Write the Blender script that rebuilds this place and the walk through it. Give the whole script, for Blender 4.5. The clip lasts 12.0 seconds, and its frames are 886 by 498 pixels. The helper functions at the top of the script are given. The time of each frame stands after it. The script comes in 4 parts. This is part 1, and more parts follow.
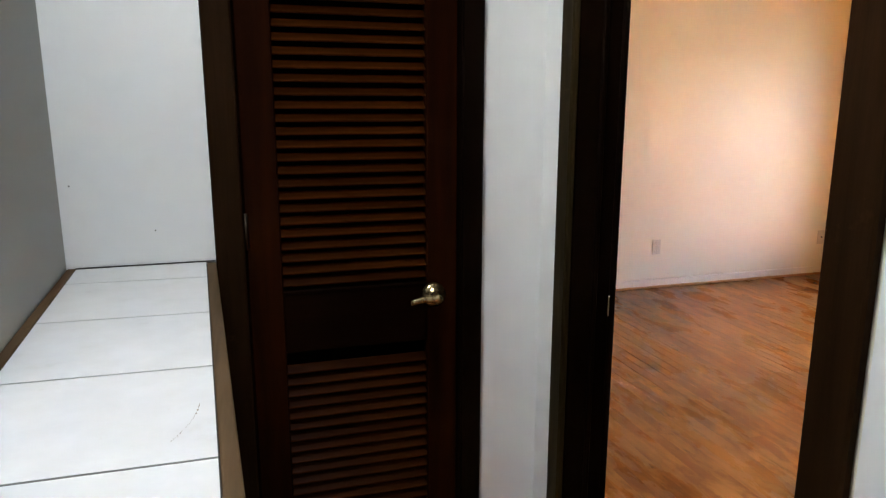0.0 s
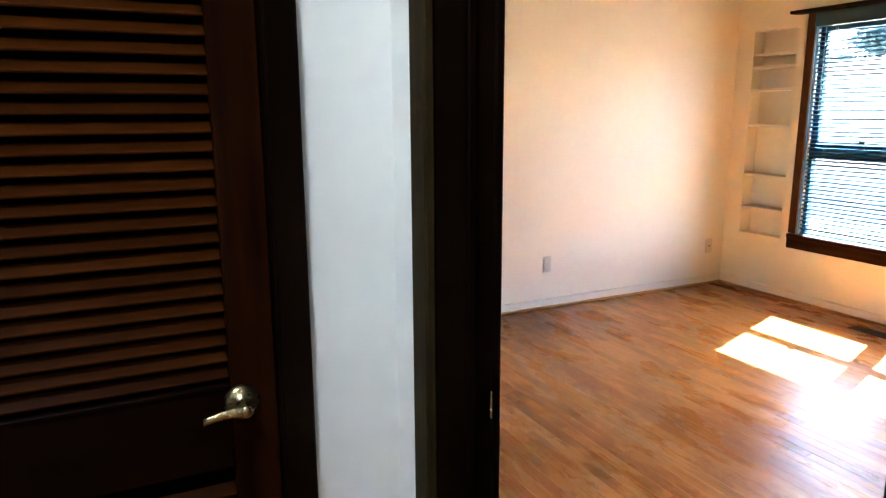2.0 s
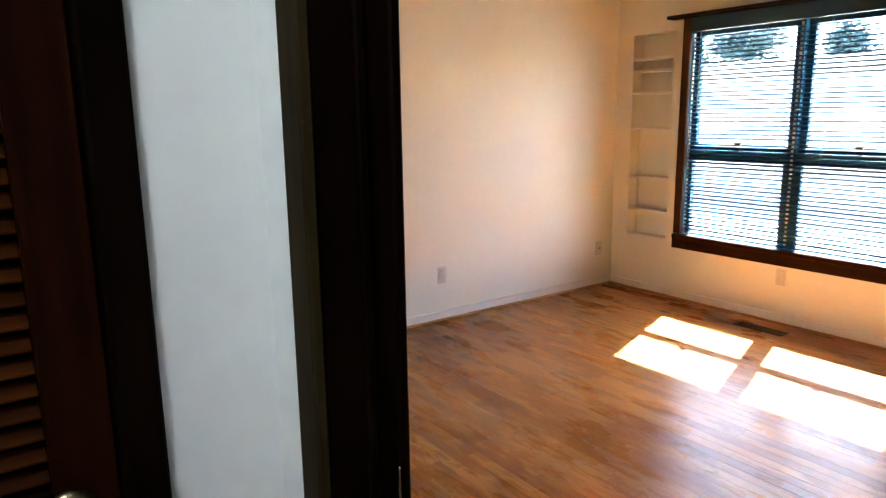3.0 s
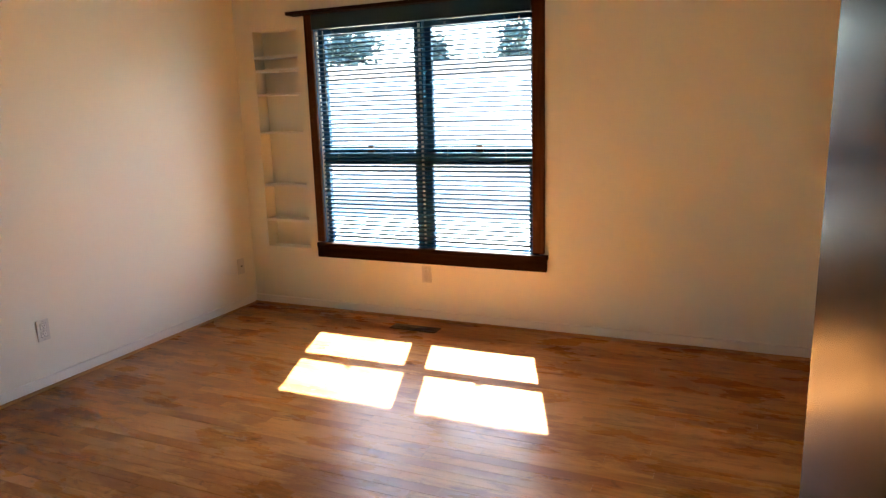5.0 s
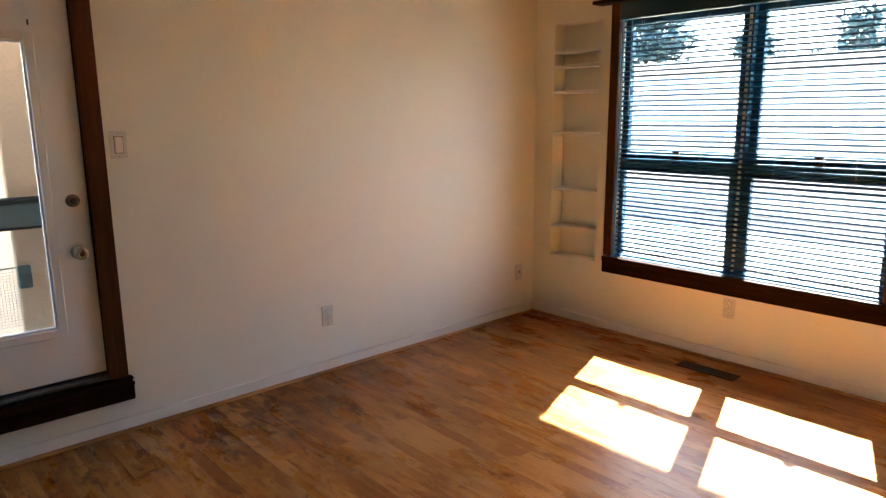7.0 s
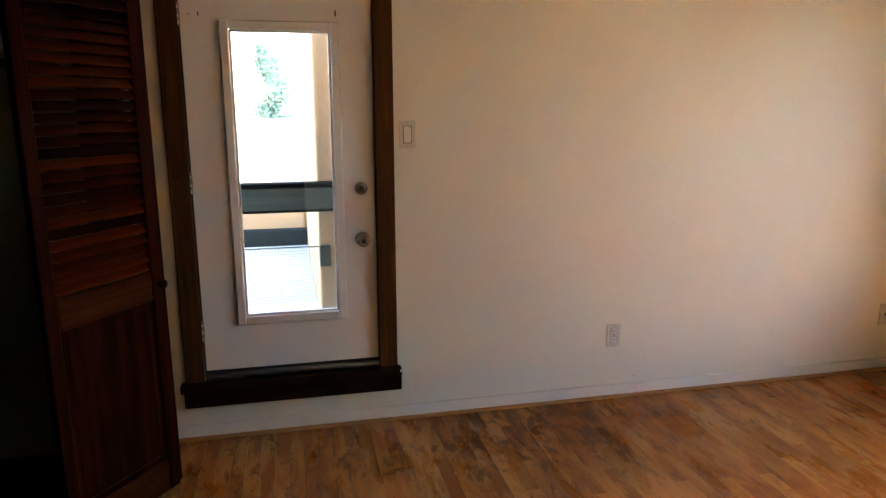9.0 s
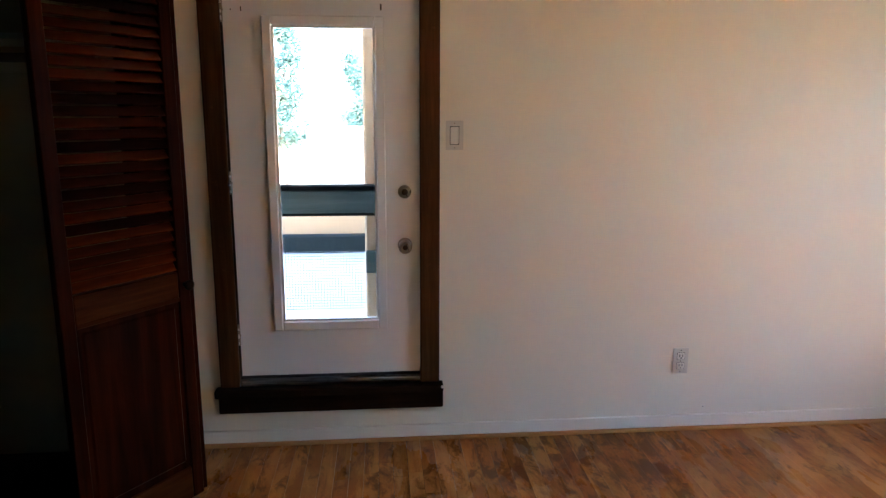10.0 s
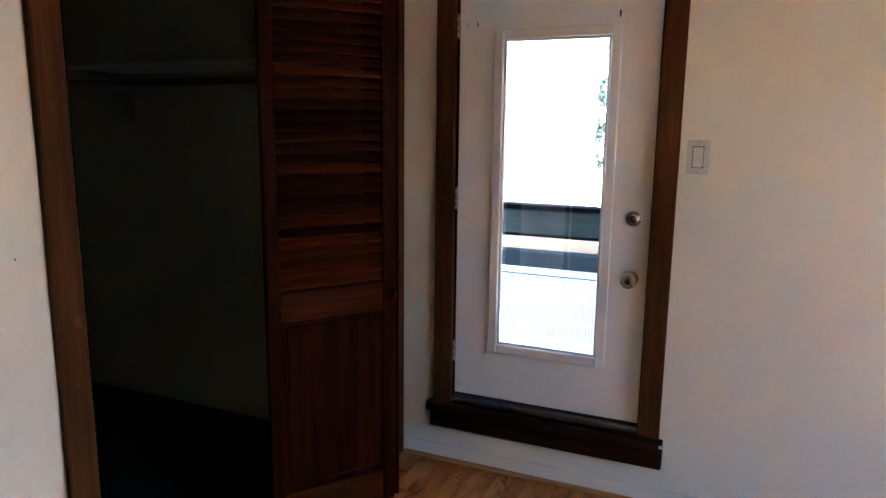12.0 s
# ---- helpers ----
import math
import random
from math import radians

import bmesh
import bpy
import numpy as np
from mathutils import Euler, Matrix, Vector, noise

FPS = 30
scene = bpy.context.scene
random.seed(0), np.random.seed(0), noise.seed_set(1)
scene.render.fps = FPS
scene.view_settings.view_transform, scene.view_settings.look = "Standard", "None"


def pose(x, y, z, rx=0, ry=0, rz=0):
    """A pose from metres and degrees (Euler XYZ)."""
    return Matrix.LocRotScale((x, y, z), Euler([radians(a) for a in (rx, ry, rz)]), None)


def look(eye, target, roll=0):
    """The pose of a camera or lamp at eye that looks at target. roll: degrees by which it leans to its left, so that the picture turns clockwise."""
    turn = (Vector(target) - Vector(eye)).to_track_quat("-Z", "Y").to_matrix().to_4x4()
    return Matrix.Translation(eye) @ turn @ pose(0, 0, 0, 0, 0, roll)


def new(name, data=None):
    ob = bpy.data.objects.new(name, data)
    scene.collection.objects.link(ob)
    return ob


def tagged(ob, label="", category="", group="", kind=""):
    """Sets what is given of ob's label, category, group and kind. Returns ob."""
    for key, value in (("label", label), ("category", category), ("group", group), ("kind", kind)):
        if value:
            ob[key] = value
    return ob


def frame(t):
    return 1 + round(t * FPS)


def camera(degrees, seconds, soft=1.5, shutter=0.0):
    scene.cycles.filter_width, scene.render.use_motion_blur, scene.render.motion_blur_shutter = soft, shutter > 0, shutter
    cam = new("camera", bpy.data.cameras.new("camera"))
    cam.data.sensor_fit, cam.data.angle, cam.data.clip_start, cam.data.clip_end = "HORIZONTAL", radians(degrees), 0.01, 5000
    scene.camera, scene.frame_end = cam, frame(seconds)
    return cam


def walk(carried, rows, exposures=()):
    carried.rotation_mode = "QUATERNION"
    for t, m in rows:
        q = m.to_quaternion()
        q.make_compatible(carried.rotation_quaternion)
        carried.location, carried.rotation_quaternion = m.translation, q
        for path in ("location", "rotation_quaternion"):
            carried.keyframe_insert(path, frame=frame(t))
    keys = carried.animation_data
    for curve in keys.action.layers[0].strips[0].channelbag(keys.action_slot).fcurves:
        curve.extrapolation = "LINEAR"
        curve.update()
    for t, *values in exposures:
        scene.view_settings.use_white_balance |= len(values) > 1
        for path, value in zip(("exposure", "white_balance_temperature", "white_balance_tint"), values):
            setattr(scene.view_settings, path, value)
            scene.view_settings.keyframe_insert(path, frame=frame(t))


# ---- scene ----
cam = camera(66.2, 12.0, soft=1.3)
PATH = [
    (0, (0.282, 0.19, 1.356), (0.844, 2.067, 0.95), 0.0),
    (0.5, (0.376, 0.283, 1.351), (0.919, 2.17, 0.973), -0.0),
    (1, (0.49, 0.378, 1.361), (0.995, 2.273, 0.969), 0.8),
    (1.5, (0.558, 0.493, 1.369), (1.159, 2.357, 0.963), 0.5),
    (2, (0.591, 0.673, 1.389), (1.443, 2.439, 0.991), -0.3),
    (2.5, (0.62, 0.789, 1.392), (1.626, 2.473, 1.0), -1.0),
    (3, (0.698, 0.889, 1.403), (1.829, 2.491, 1.012), -0.8),
    (3.5, (0.811, 0.994, 1.394), (2.123, 2.456, 1.018), -0.4),
    (5.3, (1.043, 1.312, 1.4), (2.848, 2.069, 0.993), -1.8),
    (5.5, (1.063, 1.352, 1.402), (2.851, 2.146, 0.989), -1.3),
    (6, (1.188, 1.419, 1.421), (2.844, 2.48, 1.056), -0.8),
    (6.5, (1.292, 1.451, 1.414), (2.766, 2.749, 1.036), -0.1),
    (8.5, (1.691, 1.674, 1.386), (2.404, 3.504, 1.009), -1.8),
    (9, (1.814, 1.734, 1.41), (2.245, 3.642, 0.992), -0.1),
    (9.5, (1.891, 1.788, 1.393), (2.265, 3.704, 0.961), 0.6),
    (10, (2.02, 1.888, 1.366), (2.195, 3.842, 0.977), 0.2),
    (10.5, (2.12, 2.015, 1.372), (2.049, 3.986, 1.039), 0.2),
    (11, (2.241, 2.062, 1.374), (1.894, 4.005, 1.053), 0.4),
    (11.5, (2.385, 2.083, 1.384), (1.761, 3.95, 1.03), 1.2),
    (12, (2.437, 2.142, 1.371), (1.656, 3.949, 1.02), 0.7),
]
EXPOSURES = [
    (0, 5.58, 6500, 16), (1.0, 5.55, 6600, 16), (2.0, 5.98, 5950, 11), (2.5, 5.87, 5950, 11), (3.5, 5.17, 6050, 11), (5.5, 4.87, 6120, 9),
    (6.5, 4.75, 6100, 10), (8.5, 4.82, 6600, 9), (9.5, 5.1, 5600, 7), (10.5, 5.04, 5370, 8), (12, 5.3, 5050, 8)]
walk(cam, [(t, look(eye, target, roll)) for t, eye, target, roll in PATH], EXPOSURES)

# ---- light ----
SUN = Vector((1.0, 0.346, 1.18)).normalized()
world = bpy.data.worlds.new("sky")
scene.world = world
world.use_nodes = True
wn = world.node_tree.nodes
wn.clear()
sky = wn.new("ShaderNodeTexSky")
sky.sky_type = "NISHITA"
sky.sun_disc = False
sky.sun_elevation = math.asin(SUN.z)
sky.sun_rotation = math.atan2(SUN.x, SUN.y)
bg = wn.new("ShaderNodeBackground")
bg.inputs[1].default_value = 0.08
wo = wn.new("ShaderNodeOutputWorld")
world.node_tree.links.new(sky.outputs[0], bg.inputs[0])
world.node_tree.links.new(bg.outputs[0], wo.inputs[0])
sun_data = bpy.data.lights.new("sun", "SUN")
sun_data.energy = 5.0
sun_data.angle = radians(0.53)
sun_data.color = (1.0, 0.975, 0.94)
new("sun", sun_data).matrix_world = look(SUN * 30, (0, 0, 0))
# fill lamp in a skylight added out of view over the hall's ledge
ADDED_SKYLIGHT = (-0.22, 0.30, 0.55, 1.15)
lamp_data = bpy.data.lights.new("skylight_fill", "AREA")
lamp_data.shape = "RECTANGLE"
lamp_data.size, lamp_data.size_y = 0.48, 0.56
lamp_data.energy = 0.33
lamp_data.color = (0.86, 0.97, 0.97)
new("skylight_fill", lamp_data).matrix_world = look((0.04, 0.85, 2.56), (0.04, 0.8501, 1.0))


# ---- materials ----
class Nodes:
    """Short hand for a material's node tree."""

    def __init__(self, name):
        self.m = bpy.data.materials.new(name)
        self.m.use_nodes = True
        self.t = self.m.node_tree
        self.b = self.t.nodes["Principled BSDF"]

    def n(self, kind, **kw):
        node = self.t.nodes.new(kind)
        for k, v in kw.items():
            node.inputs[k].default_value = v
        return node

    def l(self, a, b):
        self.t.links.new(a, b)

    def pos(self, scale=(1, 1, 1), local=False):
        if local:
            src = self.n("ShaderNodeTexCoord").outputs["Object"]
        else:
            src = self.n("ShaderNodeNewGeometry").outputs["Position"]
        mp = self.n("ShaderNodeMapping")
        mp.inputs["Scale"].default_value = scale
        self.l(src, mp.inputs["Vector"])
        return mp.outputs["Vector"]

    def noise(self, vec, scale, detail=4, rough=0.55, dist=0.0):
        nz = self.n("ShaderNodeTexNoise", Scale=scale, Detail=detail, Roughness=rough, Distortion=dist)
        self.l(vec, nz.inputs["Vector"])
        return nz.outputs["Fac"]

    def ramp(self, fac, stops):
        r = self.n("ShaderNodeValToRGB")
        els = r.color_ramp.elements
        while len(els) < len(stops):
            els.new(0.5)
        for e, (p, c) in zip(els, stops):
            e.position = p
            e.color = (*c, 1) if len(c) == 3 else c
        self.l(fac, r.inputs["Fac"])
        return r.outputs["Color"]

    def mix(self, fac, a, b, mode="MIX"):
        mx = self.n("ShaderNodeMix")
        mx.data_type = "RGBA"
        mx.blend_type = mode
        for v, i in ((fac, 0), (a, 6), (b, 7)):
            if isinstance(v, (int, float)):
                mx.inputs[i].default_value = v
            elif isinstance(v, tuple):
                mx.inputs[i].default_value = (*v, 1)
            else:
                self.l(v, mx.inputs[i])
        return mx.outputs[2]

    def math(self, op, a, b=0.5):
        mt = self.n("ShaderNodeMath")
        mt.operation = op
        for v, i in ((a, 0), (b, 1)):
            if isinstance(v, (int, float)):
                mt.inputs[i].default_value = v
            else:
                self.l(v, mt.inputs[i])
        return mt.outputs[0]

    def bump(self, h, strength=0.2, dist=0.002):
        bp = self.n("ShaderNodeBump", Strength=strength, Distance=dist)
        self.l(h, bp.inputs["Height"])
        self.l(bp.outputs[0], self.b.inputs["Normal"])

    def done(self, color=None, rough=0.5, metal=0.0, spec=0.5):
        if color is not None:
            if isinstance(color, tuple):
                self.b.inputs["Base Color"].default_value = (*color, 1)
            else:
                self.l(color, self.b.inputs["Base Color"])
        if isinstance(rough, (int, float)):
            self.b.inputs["Roughness"].default_value = rough
        else:
            self.l(rough, self.b.inputs["Roughness"])
        self.b.inputs["Metallic"].default_value = metal
        self.b.inputs["Specular IOR Level"].default_value = spec
        return self.m


def paint(name, color, rough=0.55, relief=0.12, dirt=0.06, grain=260):
    k = Nodes(name)
    p = k.pos()
    big = k.noise(p, 1.3, 3)
    mid = k.noise(p, 9, 4)
    dark = tuple(c * (1 - dirt * 2) for c in color)
    c = k.mix(k.math("MULTIPLY", big, 0.8), color, dark)
    c = k.mix(k.ramp(mid, [(0.55, (0, 0, 0)), (0.8, (dirt * 4,) * 3)]), c, dark)
    k.bump(k.math("ADD", k.noise(p, grain, 2), k.noise(p, 35, 2)), relief, 0.0012)
    return k.done(c, rough, spec=0.35)


def stained_wood(name, dark, light, along="z", rough=0.33, scale=1.0, local=True, coat=0.0, worn=0.0, vary=0.0):
    """Wood stained dark, with its grain along one axis."""
    k = Nodes(name)
    s = {"x": (1.6, 26, 26), "y": (26, 1.6, 26), "z": (26, 26, 1.6)}[along]
    p = k.pos(tuple(v * scale for v in s), local)
    g = k.noise(p, 1.0, 6, 0.62, 0.35)
    fine = k.noise(p, 7.0, 3, 0.6)
    blot = k.noise(k.pos((1, 1, 1), local), 3.5, 3)
    c = k.ramp(g, [(0.28, dark), (0.52, tuple((a + b) / 2 for a, b in zip(dark, light))), (0.72, light)])
    c = k.mix(k.math("MULTIPLY", fine, 0.45), c, dark)
    c = k.mix(k.math("MULTIPLY", blot, 0.5), c, tuple(v * 0.6 for v in dark))
    if worn:
        w = k.ramp(k.noise(k.pos((1, 1, 1), local), 14, 5, 0.7), [(0.62, (0, 0, 0)), (0.72, (worn,) * 3)])
        c = k.mix(w, c, tuple(min(1, v * 2.2) for v in light))
    if vary:
        rnd = k.n("ShaderNodeObjectInfo").outputs["Random"]
        c = k.mix(k.math("MULTIPLY", k.math("POWER", rnd, 1.6), vary), c, dark)
    k.bump(k.math("ADD", g, k.math("MULTIPLY", fine, 0.6)), 0.25, 0.0012)
    k.b.inputs["Specular IOR Level"].default_value = 0.3
    k.b.inputs["Coat Weight"].default_value = coat
    k.b.inputs["Coat Roughness"].default_value = 0.15
    return k.done(c, k.math("ADD", k.math("MULTIPLY", blot, 0.2), rough - 0.1), spec=0.02 if coat == 0 else 0.4)


def floor_boards(name, per_object=True):
    """Worn oak strip flooring: each strip its own tone, long grain, scuffs and dark water stains."""
    k = Nodes(name)
    if per_object:
        rnd = k.n("ShaderNodeObjectInfo").outputs["Random"]
    else:
        rnd = k.n("ShaderNodeNewGeometry").outputs["Random Per Island"]
    world_p = k.pos()
    shift = k.n("ShaderNodeVectorMath")
    shift.operation = "ADD"
    comb = k.n("ShaderNodeCombineXYZ")
    k.l(k.math("MULTIPLY", rnd, 37.0), comb.inputs[0])
    k.l(k.math("MULTIPLY", rnd, 91.0), comb.inputs[1])
    k.l(world_p, shift.inputs[0])
    k.l(comb.outputs[0], shift.inputs[1])
    mp = k.n("ShaderNodeMapping")
    mp.inputs["Scale"].default_value = (46, 2.2, 1)
    k.l(shift.outputs[0], mp.inputs["Vector"])
    grain = k.noise(mp.outputs[0], 1.0, 6, 0.62, 0.5)
    fine = k.noise(mp.outputs[0], 6.0, 3, 0.6)
    tone = k.ramp(rnd, [(0.0, (0.225, 0.070, 0.011)), (0.3, (0.325, 0.108, 0.018)), (0.7, (0.40, 0.143, 0.025)), (1.0, (0.48, 0.192, 0.041))])
    c = k.mix(k.ramp(grain, [(0.36, (0.7, 0.7, 0.7)), (0.60, (0, 0, 0))]), tone, (0.21, 0.070, 0.016))
    c = k.mix(k.math("MULTIPLY", fine, 0.25), c, (0.48, 0.192, 0.041))

    def patch(scale, jitter, detail=6, rough=0.68, dist=0.5):
        """Blotches that break off at the strips' edges."""
        mv = k.n("ShaderNodeVectorMath")
        mv.operation = "ADD"
        cb = k.n("ShaderNodeCombineXYZ")
        k.l(k.math("MULTIPLY", rnd, jitter), cb.inputs[1])
        k.l(k.math("MULTIPLY", rnd, jitter * 0.37), cb.inputs[2])
        k.l(k.pos(scale), mv.inputs[0])
        k.l(cb.outputs[0], mv.inputs[1])
        return k.noise(mv.outputs[0], 1.0, detail, rough, dist)

    # finish worn through in long patches
    worn = k.ramp(patch((4.5, 1.4, 1), 0.8), [(0.44, (0, 0, 0)), (0.60, (0.75,) * 3)])
    c = k.mix(worn, c, (0.49, 0.215, 0.056))
    # old amber finish left between the worn patches
    old = k.ramp(patch((5.0, 1.6, 1), 1.6, 7, 0.7, 0.3), [(0.50, (0, 0, 0)), (0.58, (0.7,) * 3)])
    c = k.mix(old, c, (0.20, 0.058, 0.009))
    # dark water stains, thickest by the north wall
    sp = k.n("ShaderNodeSeparateXYZ")
    k.l(world_p, sp.inputs[0])
    edge = k.n("ShaderNodeMapRange")
    edge.interpolation_type = "SMOOTHSTEP"
    k.l(sp.outputs["Y"], edge.inputs["Value"])
    edge.inputs["From Min"].default_value, edge.inputs["From Max"].default_value = 3.5, 4.4
    edge.inputs["To Min"].default_value, edge.inputs["To Max"].default_value = 0.0, 0.10
    spot = k.n("ShaderNodeMapRange")
    spot.interpolation_type = "SMOOTHSTEP"
    k.l(k.math("ABSOLUTE", k.math("SUBTRACT", sp.outputs["X"], 2.75)), spot.inputs["Value"])
    spot.inputs["From Min"].default_value, spot.inputs["From Max"].default_value = 0.1, 0.9
    spot.inputs["To Min"].default_value, spot.inputs["To Max"].default_value = 1.5, 0.6
    sn = k.math("ADD", patch((12, 5.0, 1), 2.2, 7, 0.72, 0.6), k.math("MULTIPLY", edge.outputs[0], spot.outputs[0]))
    c = k.mix(k.ramp(sn, [(0.59, (0, 0, 0)), (0.70, (0.8,) * 3)]), c, (0.085, 0.025, 0.005))
    scuff = k.ramp(k.noise(k.pos((3, 13, 1)), 1.4, 7, 0.75, 1.2), [(0.60, (0, 0, 0)), (0.68, (0.18,) * 3)])
    c = k.mix(scuff, c, (0.54, 0.25, 0.10))
    rough = k.math("ADD", k.math("MULTIPLY", k.noise(k.pos((6, 2, 1)), 1.0, 5, 0.6), 0.3), 0.14)
    k.bump(k.math("ADD", grain, k.noise(k.pos((9, 5, 1)), 1.5, 4)), 0.18, 0.001)
    return k.done(c, rough, spec=0.12)


def metal(name, color, rough):
    k = Nodes(name)
    nz = k.noise(k.pos(local=True), 60, 4)
    return k.done(k.mix(k.math("MULTIPLY", nz, 0.5), color, tuple(v * 0.55 for v in color)), k.math("ADD", k.math("MULTIPLY", nz, 0.2), rough - 0.1), 1.0)


def plastic(name, color, rough=0.35):
    k = Nodes(name)
    nz = k.noise(k.pos(local=True), 30, 3)
    return k.done(k.mix(k.math("MULTIPLY", nz, 0.4), color, tuple(v * 0.86 for v in color)), rough)


def glass(name):
    k = Nodes(name)
    k.t.nodes.remove(k.b)
    clear = k.n("ShaderNodeBsdfTransparent", Color=(0.95, 0.98, 0.97, 1))
    shine = k.n("ShaderNodeBsdfGlossy", Roughness=0.02)
    mx = k.n("ShaderNodeMixShader", Fac=0.06)
    k.l(clear.outputs[0], mx.inputs[1])
    k.l(shine.outputs[0], mx.inputs[2])
    k.l(mx.outputs[0], k.t.nodes["Material Output"].inputs[0])
    return k.m


def tile_glaze(name):
    k = Nodes(name)
    p = k.pos()
    cloud = k.noise(p, 14, 5, 0.6)
    c = k.ramp(cloud, [(0.35, (0.74, 0.725, 0.70)), (0.62, (0.69, 0.675, 0.645)), (0.78, (0.60, 0.575, 0.53))])
    rusty = k.ramp(k.noise(p, 21, 6, 0.75, 0.8), [(0.66, (0, 0, 0)), (0.74, (0.5,) * 3)])
    c = k.mix(rusty, c, (0.50, 0.40, 0.27))
    k.bump(k.noise(p, 60, 3), 0.05, 0.001)
    return k.done(c, 0.42)


def stucco(name, color):
    k = Nodes(name)
    p = k.pos()
    c = k.mix(k.noise(p, 1.4, 5, 0.6), tuple(v * 0.86 for v in color), color)
    c = k.mix(k.ramp(k.noise(p, 7, 5, 0.7), [(0.6, (0, 0, 0)), (0.8, (0.35,) * 3)]), c, tuple(v * 0.7 for v in color))
    k.bump(k.math("ADD", k.noise(p, 40, 4), k.noise(p, 9, 3)), 0.5, 0.01)
    return k.done(c, 0.9, spec=0.2)


def soil(name, color):
    k = Nodes(name)
    p = k.pos()
    c = k.ramp(k.noise(p, 0.6, 7, 0.65), [(0.3, tuple(v * 0.75 for v in color)), (0.7, color)])
    k.bump(k.noise(p, 24, 5), 0.5, 0.02)
    return k.done(c, 0.95, spec=0.2)


def leaf(name, color):
    k = Nodes(name)
    rnd = k.n("ShaderNodeNewGeometry").outputs["Random Per Island"]
    c = k.ramp(rnd, [(0.0, tuple(v * 0.55 for v in color)), (1.0, tuple(v * 1.3 for v in color))])
    return k.done(c, 0.6, spec=0.3)


M_WALL = paint("wall_paint", (0.79, 0.74, 0.60))
M_WALL_HALL = paint("hall_wall_paint", (0.80, 0.80, 0.79))
# grey that holds the shade of the wall by the ledge
M_WALL_SHADED = paint("shaded_wall_grey", (0.30, 0.30, 0.28), 0.6)
M_CEIL = paint("ceiling_paint", (0.80, 0.79, 0.76), 0.8, 0.3)
M_TRIM_WHITE = paint("white_trim_paint", (0.78, 0.74, 0.67), 0.4, 0.1, 0.08)
M_DOOR_WHITE = paint("white_door_paint", (0.80, 0.785, 0.76), 0.42, 0.06, 0.05)
M_FLOOR = floor_boards("oak_strip")
M_FLOOR_HALL = floor_boards("oak_strip_hall", False)
M_GAP = Nodes("board_gap").done((0.03, 0.015, 0.008), 0.9)
# one casing stain: near-black copy holds the shade, olive copy the lit face
M_TRIM_SHADED = stained_wood("shaded_dark_casing", (0.0015, 0.0006, 0.0002), (0.008, 0.0034, 0.0012), "z", 0.55, worn=0.10)
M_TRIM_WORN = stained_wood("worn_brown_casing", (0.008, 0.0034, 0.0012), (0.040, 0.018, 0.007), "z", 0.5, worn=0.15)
M_TRIM_LIT = stained_wood("lit_olive_casing", (0.016, 0.010, 0.004), (0.062, 0.042, 0.018), "z", 0.5, worn=0.1)
M_TRIM_Y = stained_wood("dark_stained_casing_y", (0.011, 0.0048, 0.002), (0.050, 0.022, 0.009), "y", 0.42, worn=0.2)
M_TRIM_X = stained_wood("dark_stained_casing_x", (0.009, 0.004, 0.002), (0.040, 0.018, 0.008), "x", 0.42, worn=0.2)
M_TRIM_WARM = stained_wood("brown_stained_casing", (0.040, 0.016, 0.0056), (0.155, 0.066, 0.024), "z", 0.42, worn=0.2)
M_NOSING = stained_wood("ledge_nosing_wood", (0.06, 0.036, 0.019), (0.19, 0.115, 0.058), "y", 0.5, worn=0.35)
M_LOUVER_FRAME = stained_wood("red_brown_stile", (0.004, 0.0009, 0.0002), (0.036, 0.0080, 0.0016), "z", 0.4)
# rails near-black: the shade low on the door is in their colour
M_LOUVER_RAIL_SHADED = stained_wood("shaded_brown_rail", (0.002, 0.0006, 0.0002), (0.012, 0.0035, 0.001), "x", 0.4)
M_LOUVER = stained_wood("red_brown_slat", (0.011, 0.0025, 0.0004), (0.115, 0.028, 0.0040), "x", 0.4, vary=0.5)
M_BIFOLD = stained_wood("dark_red_closet_stile", (0.006, 0.0009, 0.0001), (0.062, 0.0115, 0.0018), "z", 0.42)
M_BIFOLD_RAIL = stained_wood("dark_red_closet_rail", (0.016, 0.0035, 0.0008), (0.130, 0.035, 0.007), "x", 0.42)
M_BIFOLD_SLAT = stained_wood("dark_red_closet_slat", (0.006, 0.0008, 0.0002), (0.230, 0.039, 0.0055), "x", 0.42, vary=0.95)
M_DOOR_DARK = stained_wood("glossy_dark_door", (0.030, 0.013, 0.006), (0.09, 0.042, 0.017), "z", 0.22, coat=0.4)
M_SHOE = stained_wood("oak_shoe_moulding", (0.40, 0.18, 0.055), (0.66, 0.36, 0.14), "x", 0.4, local=False)
M_SHOE_Y = stained_wood("oak_shoe_moulding_y", (0.40, 0.18, 0.055), (0.66, 0.36, 0.14), "y", 0.4, local=False)
M_BLIND = plastic("green_blind_enamel", (0.010, 0.110, 0.215), 0.42)
M_SASH = paint("dark_green_sash_paint", (0.009, 0.075, 0.140), 0.5, 0.1)
M_VALANCE = plastic("dark_valance_enamel", (0.003, 0.030, 0.052), 0.4)
M_CORD = plastic("blind_cord", (0.30, 0.38, 0.38), 0.7)
M_GLASS = glass("window_glass")
M_PLATE = plastic("ivory_plate", (0.60, 0.57, 0.49), 0.35)
M_SOCKET = plastic("pale_socket", (0.74, 0.70, 0.62), 0.35)
M_BASE = paint("baseboard_paint", (0.78, 0.725, 0.625), 0.45, 0.1, 0.05)
M_SLOT = plastic("outlet_slot", (0.02, 0.018, 0.015), 0.5)
